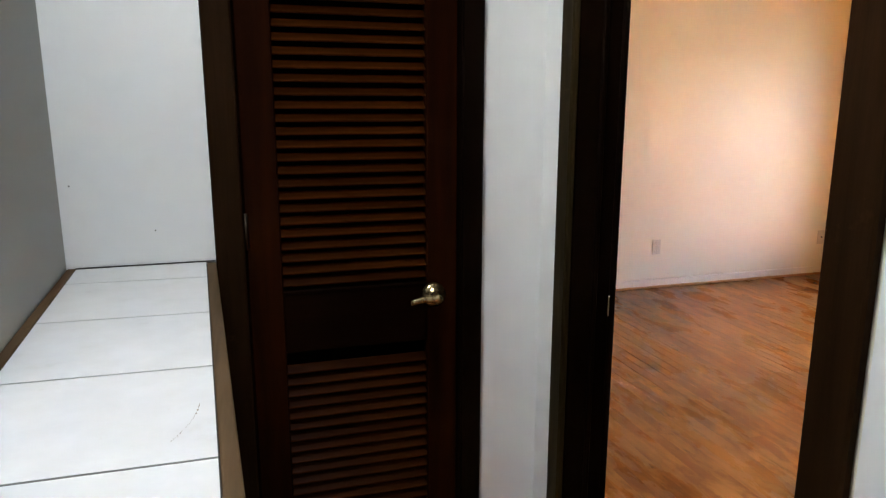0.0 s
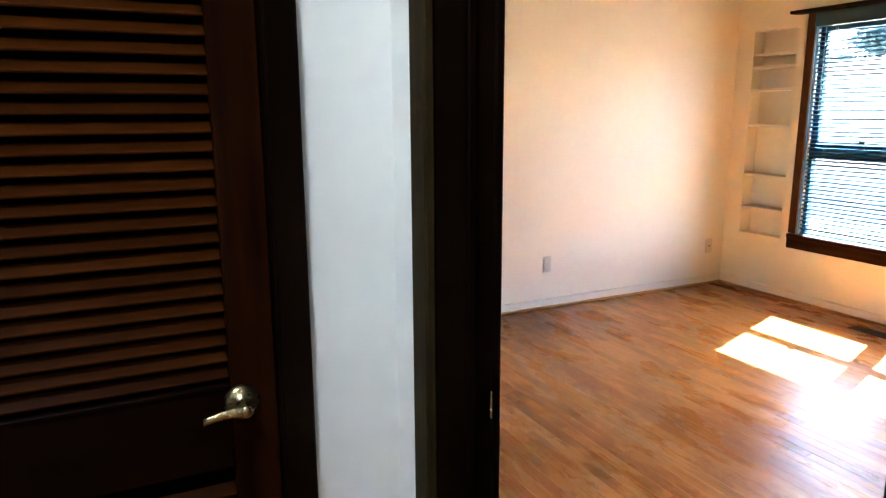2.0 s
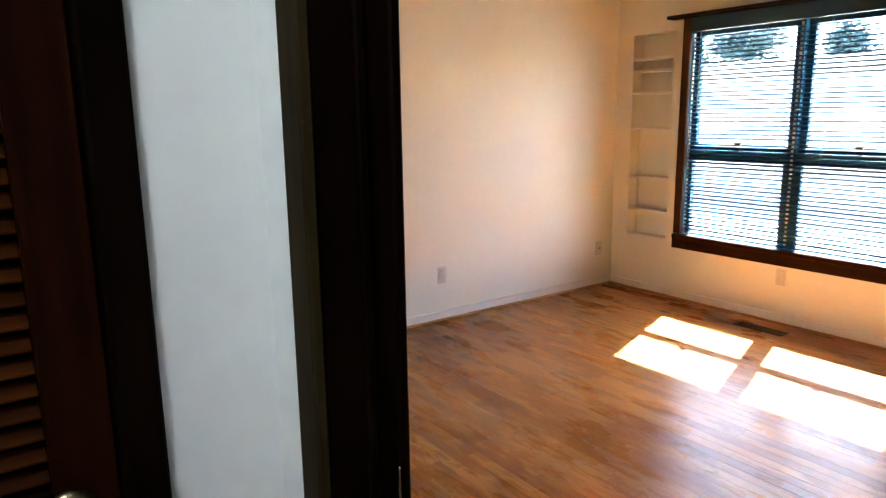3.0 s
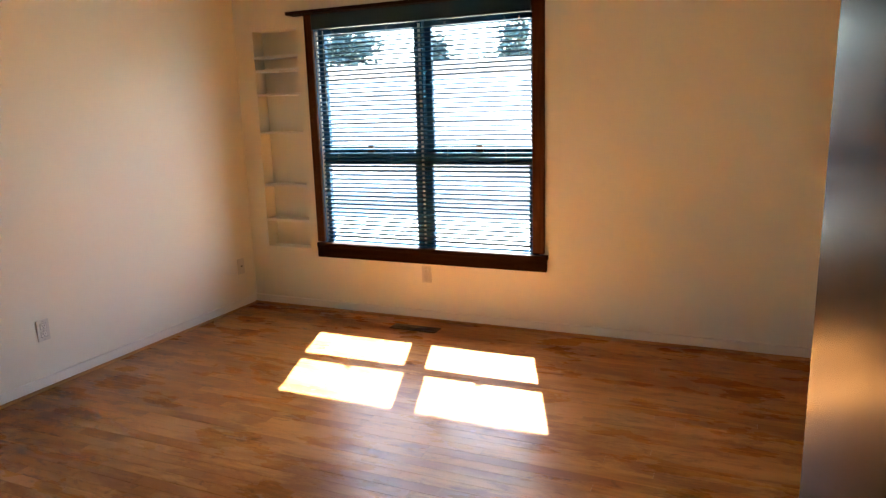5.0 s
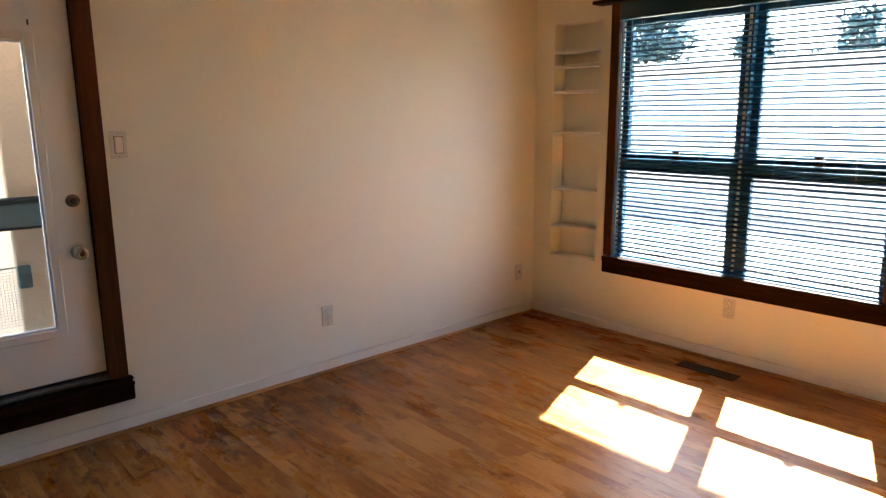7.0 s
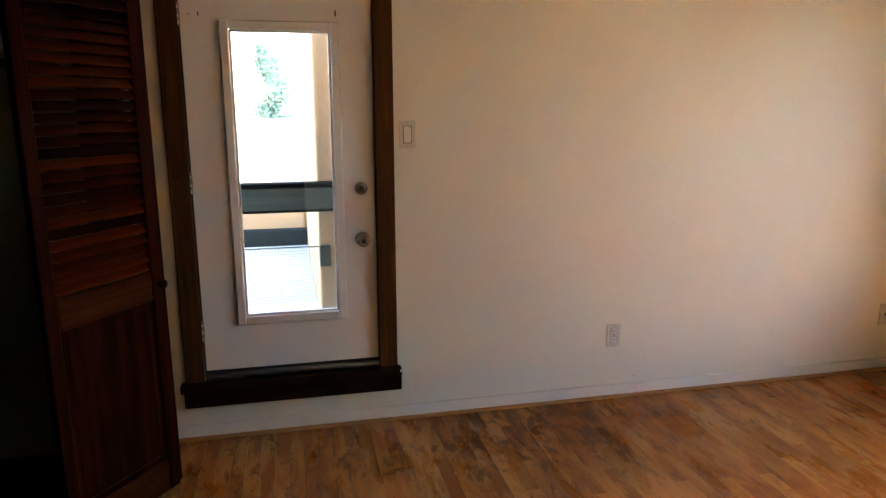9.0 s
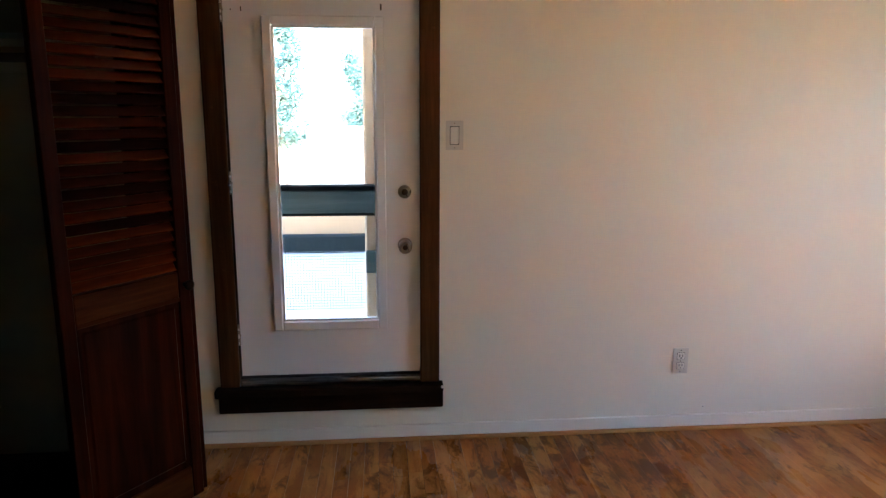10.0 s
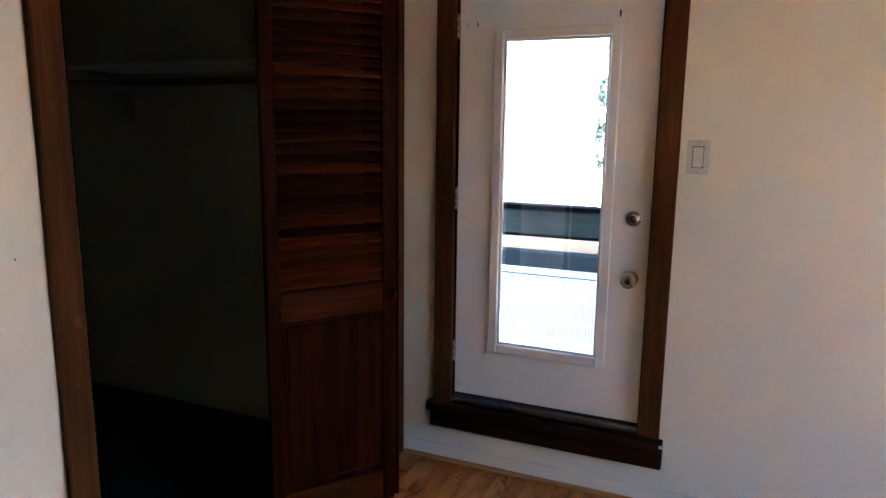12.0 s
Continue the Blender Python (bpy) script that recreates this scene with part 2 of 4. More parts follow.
M_BRASS = metal("aged_brass", (0.60, 0.46, 0.25), 0.28)
M_NICKEL = metal("satin_nickel", (0.36, 0.31, 0.24), 0.3)
M_STEEL = metal("grey_threshold_metal", (0.28, 0.28, 0.27), 0.45)
M_VENT = metal("brown_register_metal", (0.09, 0.065, 0.045), 0.5)
M_TILE = tile_glaze("white_glazed_tile")
M_CRACK = soil("brown_glaze_crack", (0.34, 0.27, 0.17))
M_GROUT = soil("grey_grout", (0.05, 0.045, 0.04))
M_RAIL_DARK = stained_wood("dark_weathered_edge", (0.006, 0.006, 0.006), (0.03, 0.026, 0.022), "x", 0.8)
M_RAIL = stained_wood("weathered_rail_wood", (0.070, 0.088, 0.078), (0.20, 0.22, 0.19), "x", 0.75)
# kerb grey taken almost to black for its shaded face
M_KERB = soil("shaded_grey_kerb", (0.020, 0.024, 0.025))
M_LINER = plastic("pale_jamb_liner", (0.72, 0.74, 0.74), 0.5)
M_STUCCO = stucco("tan_stucco", (0.56, 0.37, 0.23))
M_STUCCO_PALE = stucco("pale_stucco", (0.62, 0.57, 0.51))
M_ROOF = soil("pale_roofing", (0.62, 0.60, 0.57))
M_GROUND = soil("pale_sandy_ground", (0.42, 0.35, 0.27))
M_MESH = metal("galvanised_mesh", (0.045, 0.05, 0.05), 0.6)
M_LEAF = leaf("evergreen_foliage", (0.035, 0.075, 0.085))
M_LEAF_PALE = leaf("pale_dusty_foliage", (0.20, 0.30, 0.25))
M_BARK_PALE = stained_wood("pale_bark", (0.30, 0.28, 0.24), (0.50, 0.47, 0.41), "z", 0.9)
M_BARK = stained_wood("bark", (0.05, 0.035, 0.025), (0.14, 0.10, 0.07), "z", 0.9)
# closet carpet and walls darkened to carry the shade inside
M_CARPET = soil("shaded_closet_carpet", (0.012, 0.009, 0.007))
M_WALL_CLOSET = paint("closet_wall_shaded", (0.25, 0.225, 0.145), 0.7)
M_RUBBER = plastic("black_weatherstrip", (0.012, 0.012, 0.012), 0.8)

# ---- mesh helpers ----
ORIGIN = {}


def boxes(*specs, bevel=0.0, seg=1):
    """A bmesh of boxes (x0, x1, y0, y1, z0, z1), their edges bevelled."""
    bm = bmesh.new()
    for x0, x1, y0, y1, z0, z1 in specs:
        v = bmesh.ops.create_cube(bm, size=1)["verts"]
        bmesh.ops.scale(bm, vec=(abs(x1 - x0), abs(y1 - y0), abs(z1 - z0)), verts=v)
        bmesh.ops.translate(bm, vec=((x0 + x1) / 2, (y0 + y1) / 2, (z0 + z1) / 2), verts=v)
    if bevel:
        bmesh.ops.bevel(bm, geom=bm.edges[:], offset=bevel, segments=seg, affect="EDGES", profile=0.6)
    return bm


def lathe(profile, axis="z", at=(0, 0, 0), steps=28):
    """A turned bmesh from (radius, height) pairs about an axis."""
    bm = bmesh.new()
    rings = []
    for r, h in profile:
        rings.append([bm.verts.new((r * math.cos(2 * math.pi * i / steps), r * math.sin(2 * math.pi * i / steps), h)) for i in range(steps)])
    for a, b in zip(rings, rings[1:]):
        for i in range(steps):
            j = (i + 1) % steps
            bm.faces.new((a[i], a[j], b[j], b[i]))
    bm.faces.new(rings[0][::-1])
    bm.faces.new(rings[-1])
    turn = {"z": Matrix(), "y": Matrix.Rotation(radians(90), 4, "X"), "x": Matrix.Rotation(radians(90), 4, "Y")}[axis]
    bmesh.ops.transform(bm, matrix=Matrix.Translation(at) @ turn, verts=bm.verts[:])
    for f in bm.faces:
        f.smooth = True
    bmesh.ops.recalc_face_normals(bm, faces=bm.faces[:])
    return bm


def join(*bms):
    """Joins bmeshes into the first."""
    out = bms[0]
    for other in bms[1:]:
        me = bpy.data.meshes.new("joined")
        other.to_mesh(me)
        other.free()
        out.from_mesh(me)
        bpy.data.meshes.remove(me)
    return out


def mesh_of(name, bm, material):
    me = bpy.data.meshes.new(name)
    bm.to_mesh(me)
    bm.free()
    me.materials.append(material)
    return me


def thing(name, at, label, category, group="", rot=0.0, local=False):
    """An Empty at the base of a thing. Its parts are given in world places, or in its own with local=True."""
    ob = new(name)
    ob.empty_display_size = 0.1
    ob.matrix_basis = pose(*at, 0, 0, rot)
    ORIGIN[ob] = Vector((0, 0, 0)) if local else Vector(at)
    return tagged(ob, label, category, group)


def part(name, bm, material, parent, label=""):
    """One mesh object under a thing or under a part."""
    bmesh.ops.translate(bm, vec=-ORIGIN[parent], verts=bm.verts[:])
    ob = new(name, mesh_of(name, bm, material))
    ob.parent = parent
    ORIGIN[ob] = ORIGIN[parent]
    return tagged(ob, label)


def setting(name, bm, material, label, category):
    ob = new(name, mesh_of(name, bm, material))
    ORIGIN[ob] = Vector((0, 0, 0))
    return tagged(ob, label, category, kind="structure")


def wall_y(y0, y1, x0, x1, z0, z1, holes=()):
    """Boxes of a wall that runs along x, around its holes (x0, x1, z0, z1)."""
    out, x = [], x0
    for a, b, c, d in sorted(holes):
        out += [(x, a, y0, y1, z0, z1)] if a > x else []
        out += [(a, b, y0, y1, z0, c)] if c > z0 else []
        out += [(a, b, y0, y1, d, z1)] if d < z1 else []
        x = b
    return out + [(x, x1, y0, y1, z0, z1)]


def wall_x(x0, x1, y0, y1, z0, z1, holes=()):
    return [(c, d, a, b, e, f) for a, b, c, d, e, f in wall_y(x0, x1, y0, y1, z0, z1, holes)]


LEAN = 0.05


def skewed(bm):
    """Leans what stands along the hall's ledge, which does not run square to the end wall."""
    for v in bm.verts:
        v.co.x += (1.884 - v.co.y) * LEAN
    return bm


# ---- structure ----
CEIL = 2.55
XW0, XW1, XE, YN, YS = 1.075, 1.19, 5.02, 4.594, 0.772
DOORWAY = (0.90, 1.725, 0.0, 2.06)
CLOSET = (3.10, 4.53, 0.0, 2.05)
WIN = (2.38, 3.975, 0.475, 1.99)
NICHE = (4.07, 4.44, 0.443, 1.963)
EXIT = (1.41, 2.19, 0.27, 2.32)

setting("wall_west", boxes(*wall_x(XW0, XW1, YS, YN, 0, CEIL, (DOORWAY, CLOSET))), M_WALL, "off-white painted partition with a doorway and a closet opening", "wall")
setting("wall_east", boxes(*wall_x(XE, 5.20, YS - 0.12, YN + 0.13, -0.6, CEIL + 0.3, (WIN, NICHE)), (5.13, 5.20, *NICHE[:2], *NICHE[2:])), M_WALL, "cream painted wall with a double window and a recessed shelf niche", "wall")
setting("wall_north", boxes(*wall_y(YN, YN + 0.13, -0.9, XE, -0.6, CEIL + 0.3, (EXIT,))), M_WALL, "off-white painted wall with a raised outside door", "wall")
setting("wall_south", boxes((XW1, XE, YS - 0.12, YS, 0, CEIL)), M_WALL, "cream painted plain wall", "wall")
setting("subfloor", boxes((-2.3, XE, -0.3, YN, -0.12, -0.019)), M_GAP, "dark subfloor below the oak strips", "floor")
SX0, SX1, SY0, SY1 = ADDED_SKYLIGHT
setting("ceiling", boxes((-2.3, SX0, -0.45, YN + 0.13, CEIL, CEIL + 0.1), (SX1, 5.20, -0.45, YN + 0.13, CEIL, CEIL + 0.1), (SX0, SX1, -0.45, SY0, CEIL, CEIL + 0.1), (SX0, SX1, SY1, YN + 0.13, CEIL, CEIL + 0.1)), M_CEIL, "plain white painted ceiling", "ceiling")
# unseen shaft built round the added hall lamp
sk = setting("window_skylight", boxes((SX0 - 0.04, SX0, SY0 - 0.04, SY1 + 0.04, CEIL + 0.1, CEIL + 0.6), (SX1, SX1 + 0.04, SY0 - 0.04, SY1 + 0.04, CEIL + 0.1, CEIL + 0.6), (SX0, SX1, SY0 - 0.04, SY0, CEIL + 0.1, CEIL + 0.6), (SX0, SX1, SY1, SY1 + 0.04, CEIL + 0.1, CEIL + 0.6)), M_CEIL, "added white skylight shaft, out of view over the hall", "skylight")
part("pane", boxes((SX0 - 0.03, SX1 + 0.03, SY0 - 0.03, SY1 + 0.03, CEIL + 0.601, CEIL + 0.607)), M_GLASS, sk)
setting("wall_hall_end", boxes(*wall_y(1.885, 1.98, -0.225, XW0, 0, CEIL, ((0.285, 0.84, 0.0, 2.05),))), M_WALL_HALL, "white painted end wall of the hall around a louvred door", "wall")
setting("wall_hall_west", skewed(boxes((-0.225, -0.109, 1.05, 1.884, 0, CEIL))), M_WALL_SHADED, "wall behind the tiled ledge, its shade put into the grey", "wall")
setting("wall_hall_corner", boxes((XW0 - 0.003, XW0, 1.766, 1.885, 0, CEIL), (XW0 - 0.003, XW0, YS, 0.844, 0, CEIL)), M_WALL_HALL, "white painted hall side of the partition", "wall")
setting("wall_hall_east", boxes((XW0, XW1, -0.3, YS, 0, CEIL)), M_WALL_HALL, "white painted hall wall", "wall")
setting("wall_back", boxes((-2.3, XW1, -0.45, -0.3, -0.6, CEIL)), M_WALL_HALL, "white painted plain wall", "wall")
setting("wall_stair_west", boxes((-2.3, -2.18, -0.3, 1.17, -0.6, CEIL)), M_WALL_HALL, "white painted plain wall", "wall")
setting("wall_stair_north", boxes((-2.18, -0.225, 1.05, 1.17, 0, CEIL)), M_WALL_HALL, "white painted plain wall", "wall")
setting("wall_linen_south", boxes((-1.0, -0.225, 1.885, 1.98, 0, CEIL)), M_WALL_HALL, "plain painted closet wall", "wall")
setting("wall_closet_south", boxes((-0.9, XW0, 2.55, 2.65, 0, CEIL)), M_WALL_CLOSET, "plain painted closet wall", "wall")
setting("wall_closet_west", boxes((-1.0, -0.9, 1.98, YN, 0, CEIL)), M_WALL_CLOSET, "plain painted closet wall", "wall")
# unseen panel, added to keep the gaps between the louvres black
setting("wall_linen_dark", boxes((-0.9, XW0, 2.20, 2.25, 0, CEIL)), M_TRIM_SHADED, "near-black panel added for the dark behind the louvres", "wall")
setting("wall_closet_north", boxes((-0.9, XW0, YN - 0.012, YN - 0.002, 0.006, CEIL)), M_WALL_CLOSET, "drab olive closet wall, darkened for the closet's shade", "wall")
setting("floor_closet", boxes((-0.9, XW0, 2.65, YN, 0.0, 0.006)), M_CARPET, "closet carpet, near-black with the closet's shade", "floor")
setting("floor_hall", boxes((-2.18, XW1, -0.3, YN, -0.019, 0.0)), M_FLOOR_HALL, "worn oak floor of hall and closet", "floor")

# baseboards with an oak shoe moulding at their foot
def base_run(x0, y0, x1, y1, side):
    along_x = abs(x1 - x0) > abs(y1 - y0)
    t, s = 0.012 * side, 0.027 * side
    if along_x:
        white = boxes((x0, x1, y0, y0 + t, 0.0, 0.068), bevel=0.003)
        shoe = boxes((x0, x1, y0 + t, y0 + s, 0.0, 0.017), bevel=0.005, seg=2)
    else:
        white = boxes((x0, x0 + t, y0, y1, 0.0, 0.068), bevel=0.003)
        shoe = boxes((x0 + t, x0 + s, y0, y1, 0.0, 0.017), bevel=0.005, seg=2)
    b = setting("baseboard", white, M_BASE, "white painted baseboard with an oak shoe moulding", "baseboard")
    part("shoe_moulding", shoe, M_SHOE if along_x else M_SHOE_Y, b, "worn oak shoe moulding")


base_run(XW1 + 0.028, YN, XE - 0.028, YN, -1)
base_run(XE, YS, XE, YN, -1)
base_run(XW1 + 0.03, YS, XE - 0.028, YS, 1)
base_run(XW1, 1.80, XW1, 3.02, 1)

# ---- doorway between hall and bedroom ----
d = setting("doorway_frame", boxes((1.062, 1.203, 1.71, 1.725, 0, 2.06), (1.062, 1.203, 0.90, 0.915, 0, 2.06), (1.062, 1.203, 0.915, 1.71, 2.04, 2.06)), M_TRIM_SHADED, "dark-stained wooden door jamb and casing, light and shade in its colours", "door frame")
part("door_stop", boxes((1.135, 1.150, 1.698, 1.71, 0, 2.04), bevel=0.003), M_TRIM_SHADED, d)
part("door_stop", boxes((1.135, 1.150, 0.915, 0.927, 0, 2.04), bevel=0.003), M_TRIM_SHADED, d)
# hall face of the far casing gets the lit olive colour
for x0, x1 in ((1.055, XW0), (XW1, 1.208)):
    part("casing", boxes((x0, x1, 1.703, 1.765, 0, 2.12), bevel=0.004), M_TRIM_LIT if x0 < XW0 else M_TRIM_SHADED, d)
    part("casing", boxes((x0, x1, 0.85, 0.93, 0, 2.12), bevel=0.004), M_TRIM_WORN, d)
    part("head_casing", boxes((x0, x1, 0.93, 1.703, 2.05, 2.12), bevel=0.004), M_TRIM_Y, d)
part("strike_plate", boxes((1.188, 1.2045, 1.7065, 1.711, 0.82, 0.875), bevel=0.0015), M_BRASS, d, "brass strike plate")

# ---- bedroom door, swung into the room ----
bd = thing("bedroom_door", (1.212, 0.93, 0.0), "glossy dark-stained flush wooden door standing open", "door", rot=18, local=True)
part("leaf", boxes((0.0, 0.76, -0.037, 0.0, 0.012, 2.03), bevel=0.002), M_DOOR_DARK, bd)
part("latch_plate", boxes((0.7595, 0.7625, -0.030, -0.008, 0.96, 1.015)), M_BRASS, bd, "brass latch plate")
part("latch", boxes((0.7625, 0.772, -0.025, -0.013, 0.978, 0.997), bevel=0.002), M_BRASS, bd, "small brass latch tongue")

# ---- louvred door at the end of the hall ----
def louvres(parent, x0, x1, z0, z1, pitch, y, depth, tilt, material, thick=0.006):
    """Slats between two stiles; they share one mesh."""
    bm = boxes((-(x1 - x0) / 2, (x1 - x0) / 2, -depth / 2, depth / 2, -thick / 2, thick / 2), bevel=0.0018)
    me = mesh_of("slat", bm, material)
    n = int((z1 - z0) / pitch)
    o = ORIGIN[parent]
    for i in range(n):
        ob = new("slat", me)
        ob.parent = parent
        ob.matrix_basis = pose((x0 + x1) / 2 - o.x, y - o.y, z0 + pitch * (i + 0.5) - o.z, tilt + random.uniform(-1.5, 1.5), 0, random.uniform(-0.15, 0.15))


ld = thing("louvred_door", (0.56, 1.905, 0.0), "closed red-brown stained wooden door with two louvred panels", "door")
YL = 1.897
PITCH = 0.0317
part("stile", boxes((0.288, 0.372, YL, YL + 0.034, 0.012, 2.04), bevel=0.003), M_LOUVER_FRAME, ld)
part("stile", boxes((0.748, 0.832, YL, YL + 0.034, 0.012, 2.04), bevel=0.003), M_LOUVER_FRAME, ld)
part("lock_rail", boxes((0.372, 0.748, YL + 0.001, YL + 0.033, 0.735, 0.90), bevel=0.003), M_LOUVER_RAIL_SHADED, ld)
part("bottom_rail", boxes((0.372, 0.748, YL + 0.001, YL + 0.033, 0.012, 0.22), bevel=0.003), M_LOUVER_RAIL_SHADED, ld)
part("top_rail", boxes((0.372, 0.748, YL + 0.001, YL + 0.033, 1.93, 2.04), bevel=0.003), M_LOUVER_RAIL_SHADED, ld)
louvres(ld, 0.372, 0.748, 0.905, 1.925, PITCH, YL + 0.017, 0.0275, 43, M_LOUVER)
louvres(ld, 0.372, 0.748, 0.225, 0.730, PITCH, YL + 0.017, 0.0275, 43, M_LOUVER)
part("bead", boxes((0.372, 0.748, YL - 0.004, YL + 0.001, 0.893, 0.901), bevel=0.0015), M_LOUVER_RAIL_SHADED, ld)
for z in (0.28, 1.06, 1.80):
    part("hinge", lathe([(0.006, 0), (0.006, 0.09)], "z", (0.289, YL - 0.006, z - 0.045), 12), M_VENT, ld, "dark aged hinge knuckle")
lv = part("lever_handle", lathe([(0.033, 0), (0.033, 0.005), (0.026, 0.011), (0.012, 0.014), (0.011, 0.045), (0.013, 0.05), (0.010, 0.056)], "y", (0.766, YL, 0.864)), M_BRASS, ld, "aged brass lever handle")
curve = bmesh.new()
prev = None
for i in range(9):
    u = i / 8
    cx, cz = 0.766 - 0.074 * u, 0.864 - 0.006 * u + 0.004 * math.sin(math.pi * u)
    r = 0.0085 - 0.003 * u
    ring = [curve.verts.new((cx, YL - 0.050 + r * 0.7 * math.cos(a), cz + r * 1.25 * math.sin(a))) for a in [k * math.pi / 5 for k in range(10)]]
    if prev:
        for k in range(10):
            curve.faces.new((prev[k], prev[(k + 1) % 10], ring[(k + 1) % 10], ring[k])).smooth = True
    else:
        curve.faces.new(ring)
    prev = ring
curve.faces.new(prev[::-1])
bmesh.ops.recalc_face_normals(curve, faces=curve.faces[:])
part("lever", curve, M_BRASS, lv)

lf = setting("louvred_door_frame", boxes((0.272, 0.286, 1.875, 1.98, 0, 2.05), (0.834, 0.848, 1.875, 1.98, 0, 2.05), (0.286, 0.834, 1.875, 1.98, 2.042, 2.056)), M_TRIM_SHADED, "dark-stained wooden casing round the louvred door, shade in its colour", "door frame")
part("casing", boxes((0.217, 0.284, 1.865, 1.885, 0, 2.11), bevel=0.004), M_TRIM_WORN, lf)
part("casing", boxes((0.836, 0.894, 1.865, 1.885, 0, 2.11), bevel=0.004), M_TRIM_SHADED, lf)
part("head_casing", boxes((0.284, 0.836, 1.865, 1.885, 2.05, 2.11), bevel=0.004), M_TRIM_X, lf)
part("door_stop", boxes((0.286, 0.296, 1.934, 1.95, 0, 2.04)), M_TRIM_SHADED, lf)
part("door_stop", boxes((0.824, 0.834, 1.934, 1.95, 0, 2.04)), M_TRIM_SHADED, lf)

# ---- tiled ledge along the hall ----
LX0, LX1, LZ, LY0, LY1 = -0.108, 0.216, 0.994, 0.5, 1.883
lg = thing("tiled_ledge", (0.05, 0.8, 0.0), "half-height wall with a white tiled top and wooden nosing", "ledge")
part("half_wall", skewed(boxes((LX0, LX1 - 0.03, LY0, LY1, 0, LZ - 0.014))), M_WALL_HALL, lg, "white painted half-height wall")
part("grout_bed", skewed(boxes((LX0 + 0.018, LX1 - 0.021, LY0, LY1, LZ - 0.014, LZ - 0.0015))), M_GROUT, lg, "thin grey grout")
part("nosing", skewed(boxes((LX1 - 0.021, LX1, LY0, LY1 - 0.02, LZ - 0.046, LZ + 0.002), bevel=0.003, seg=2)), M_NOSING, lg, "worn brown wooden nosing")
part("back_strip", skewed(boxes((LX0, LX0 + 0.018, LY0, LY1, LZ - 0.014, LZ + 0.002), bevel=0.002)), M_NOSING, lg, "worn brown wooden strip")


def ledge_tile(y_near, y_far):
    """One tile, its joints a little out of square with the ledge."""
    bm = boxes((LX0 + 0.0195, LX1 - 0.0225, y_near, y_far, LZ - 0.012, LZ))
    for v in bm.verts:
        if v.co.y < LY1 - 0.01:
            v.co.y -= 0.06 * (v.co.x - LX0) * max(0.0, (v.co.y - 0.6) / 1.2)
    return skewed(bm)


ys = [LY1, 1.741]
while ys[-1] > LY0:
    ys.append(ys[-1] - 0.282)
for a, b in zip(ys, ys[1:]):
    part("tile", ledge_tile(max(b, LY0) + 0.0021, a - 0.0021), M_TILE, lg)
part("caulk", boxes((LX0 + 0.018, LX1 - 0.001, LY1 - 0.004, LY1, LZ + 0.0005, LZ + 0.003)), M_GROUT, lg, "thin grey caulk line")
# old crack with a chipped glaze in one tile
cr = random.Random(4)
crack = []
for k in range(40):
    u = k / 39
    px = 0.218 - 0.003 * u - 0.022 * u * u + cr.uniform(-0.0008, 0.0008)
    py = 1.038 - 0.095 * u
    w2 = cr.choice((0.0002, 0.0003, 0.0003, 0.0010)) * (1.3 - u)
    if cr.random() < 0.4:
        continue
    crack.append((px - w2, px + w2, py - 0.0014, py + 0.0014, LZ - 0.001, LZ + 0.0003))
part("crack", boxes(*crack), M_CRACK, lg, "fine brown crack in the glaze")

# ---- closet opening with a folding louvred door ----
cf = setting("closet_frame", boxes((1.062, 1.203, 3.10, 3.115, 0, 2.05), (1.062, 1.203, 4.515, 4.53, 0, 2.05), (1.062, 1.203, 3.115, 4.515, 2.03, 2.05)), M_TRIM_SHADED, "dark-stained wooden casing round the open closet", "door frame")
part("casing", boxes((XW1, 1.21, 3.04, 3.108, 0, 2.11), bevel=0.004), M_TRIM_WARM, cf)
part("casing", boxes((XW1, 1.21, 4.522, 4.585, 0, 2.11), bevel=0.004), M_TRIM_WARM, cf)
part("head_casing", boxes((XW1, 1.21, 3.108, 4.522, 2.04, 2.11), bevel=0.004), M_TRIM_Y, cf)


def bifold_leaf(door, width):
    """One leaf in its own place: along x from 0, its face towards -y."""
    t = 0.028
    part("stile", boxes((0, 0.045, 0, t, 0.02, 2.02), bevel=0.003), M_BIFOLD, door)
    part("stile", boxes((width - 0.045, width, 0, t, 0.02, 2.02), bevel=0.003), M_BIFOLD, door)
    for name, a, b in (("bottom_rail", 0.02, 0.14), ("lock_rail", 0.755, 0.845), ("top_rail", 1.95, 2.02)):
        part(name, boxes((0.045, width - 0.045, 0.001, t - 0.001, a, b), bevel=0.003), M_BIFOLD_RAIL, door)
    panel = boxes((0.045, width - 0.045, 0.009, t - 0.009, 0.14, 0.755))
    field = boxes((0.062, width - 0.062, 0.003, t - 0.003, 0.165, 0.728), bevel=0.006)
    part("panel", join(panel, field), M_BIFOLD, door, "raised red-brown wood panel")
    part("bead", boxes((0.045, width - 0.045, -0.004, 0.001, 0.745, 0.76), bevel=0.003), M_BIFOLD_RAIL, door, "worn bead moulding")
    louvres(door, 0.045, width - 0.045, 0.848, 1.948, 0.0338, t / 2, 0.034, 55, M_BIFOLD_SLAT)


A, B, C = Vector((1.100, 3.836)), Vector((1.362, 4.205)), Vector((1.130, 4.500))
b1 = thing("bifold_leaf", (A.x, A.y, 0), "half-folded red-brown louvred closet door leaf", "door", "closet bifold leaves", math.degrees(math.atan2(B.y - A.y, B.x - A.x)), True)
bifold_leaf(b1, (B - A).length)
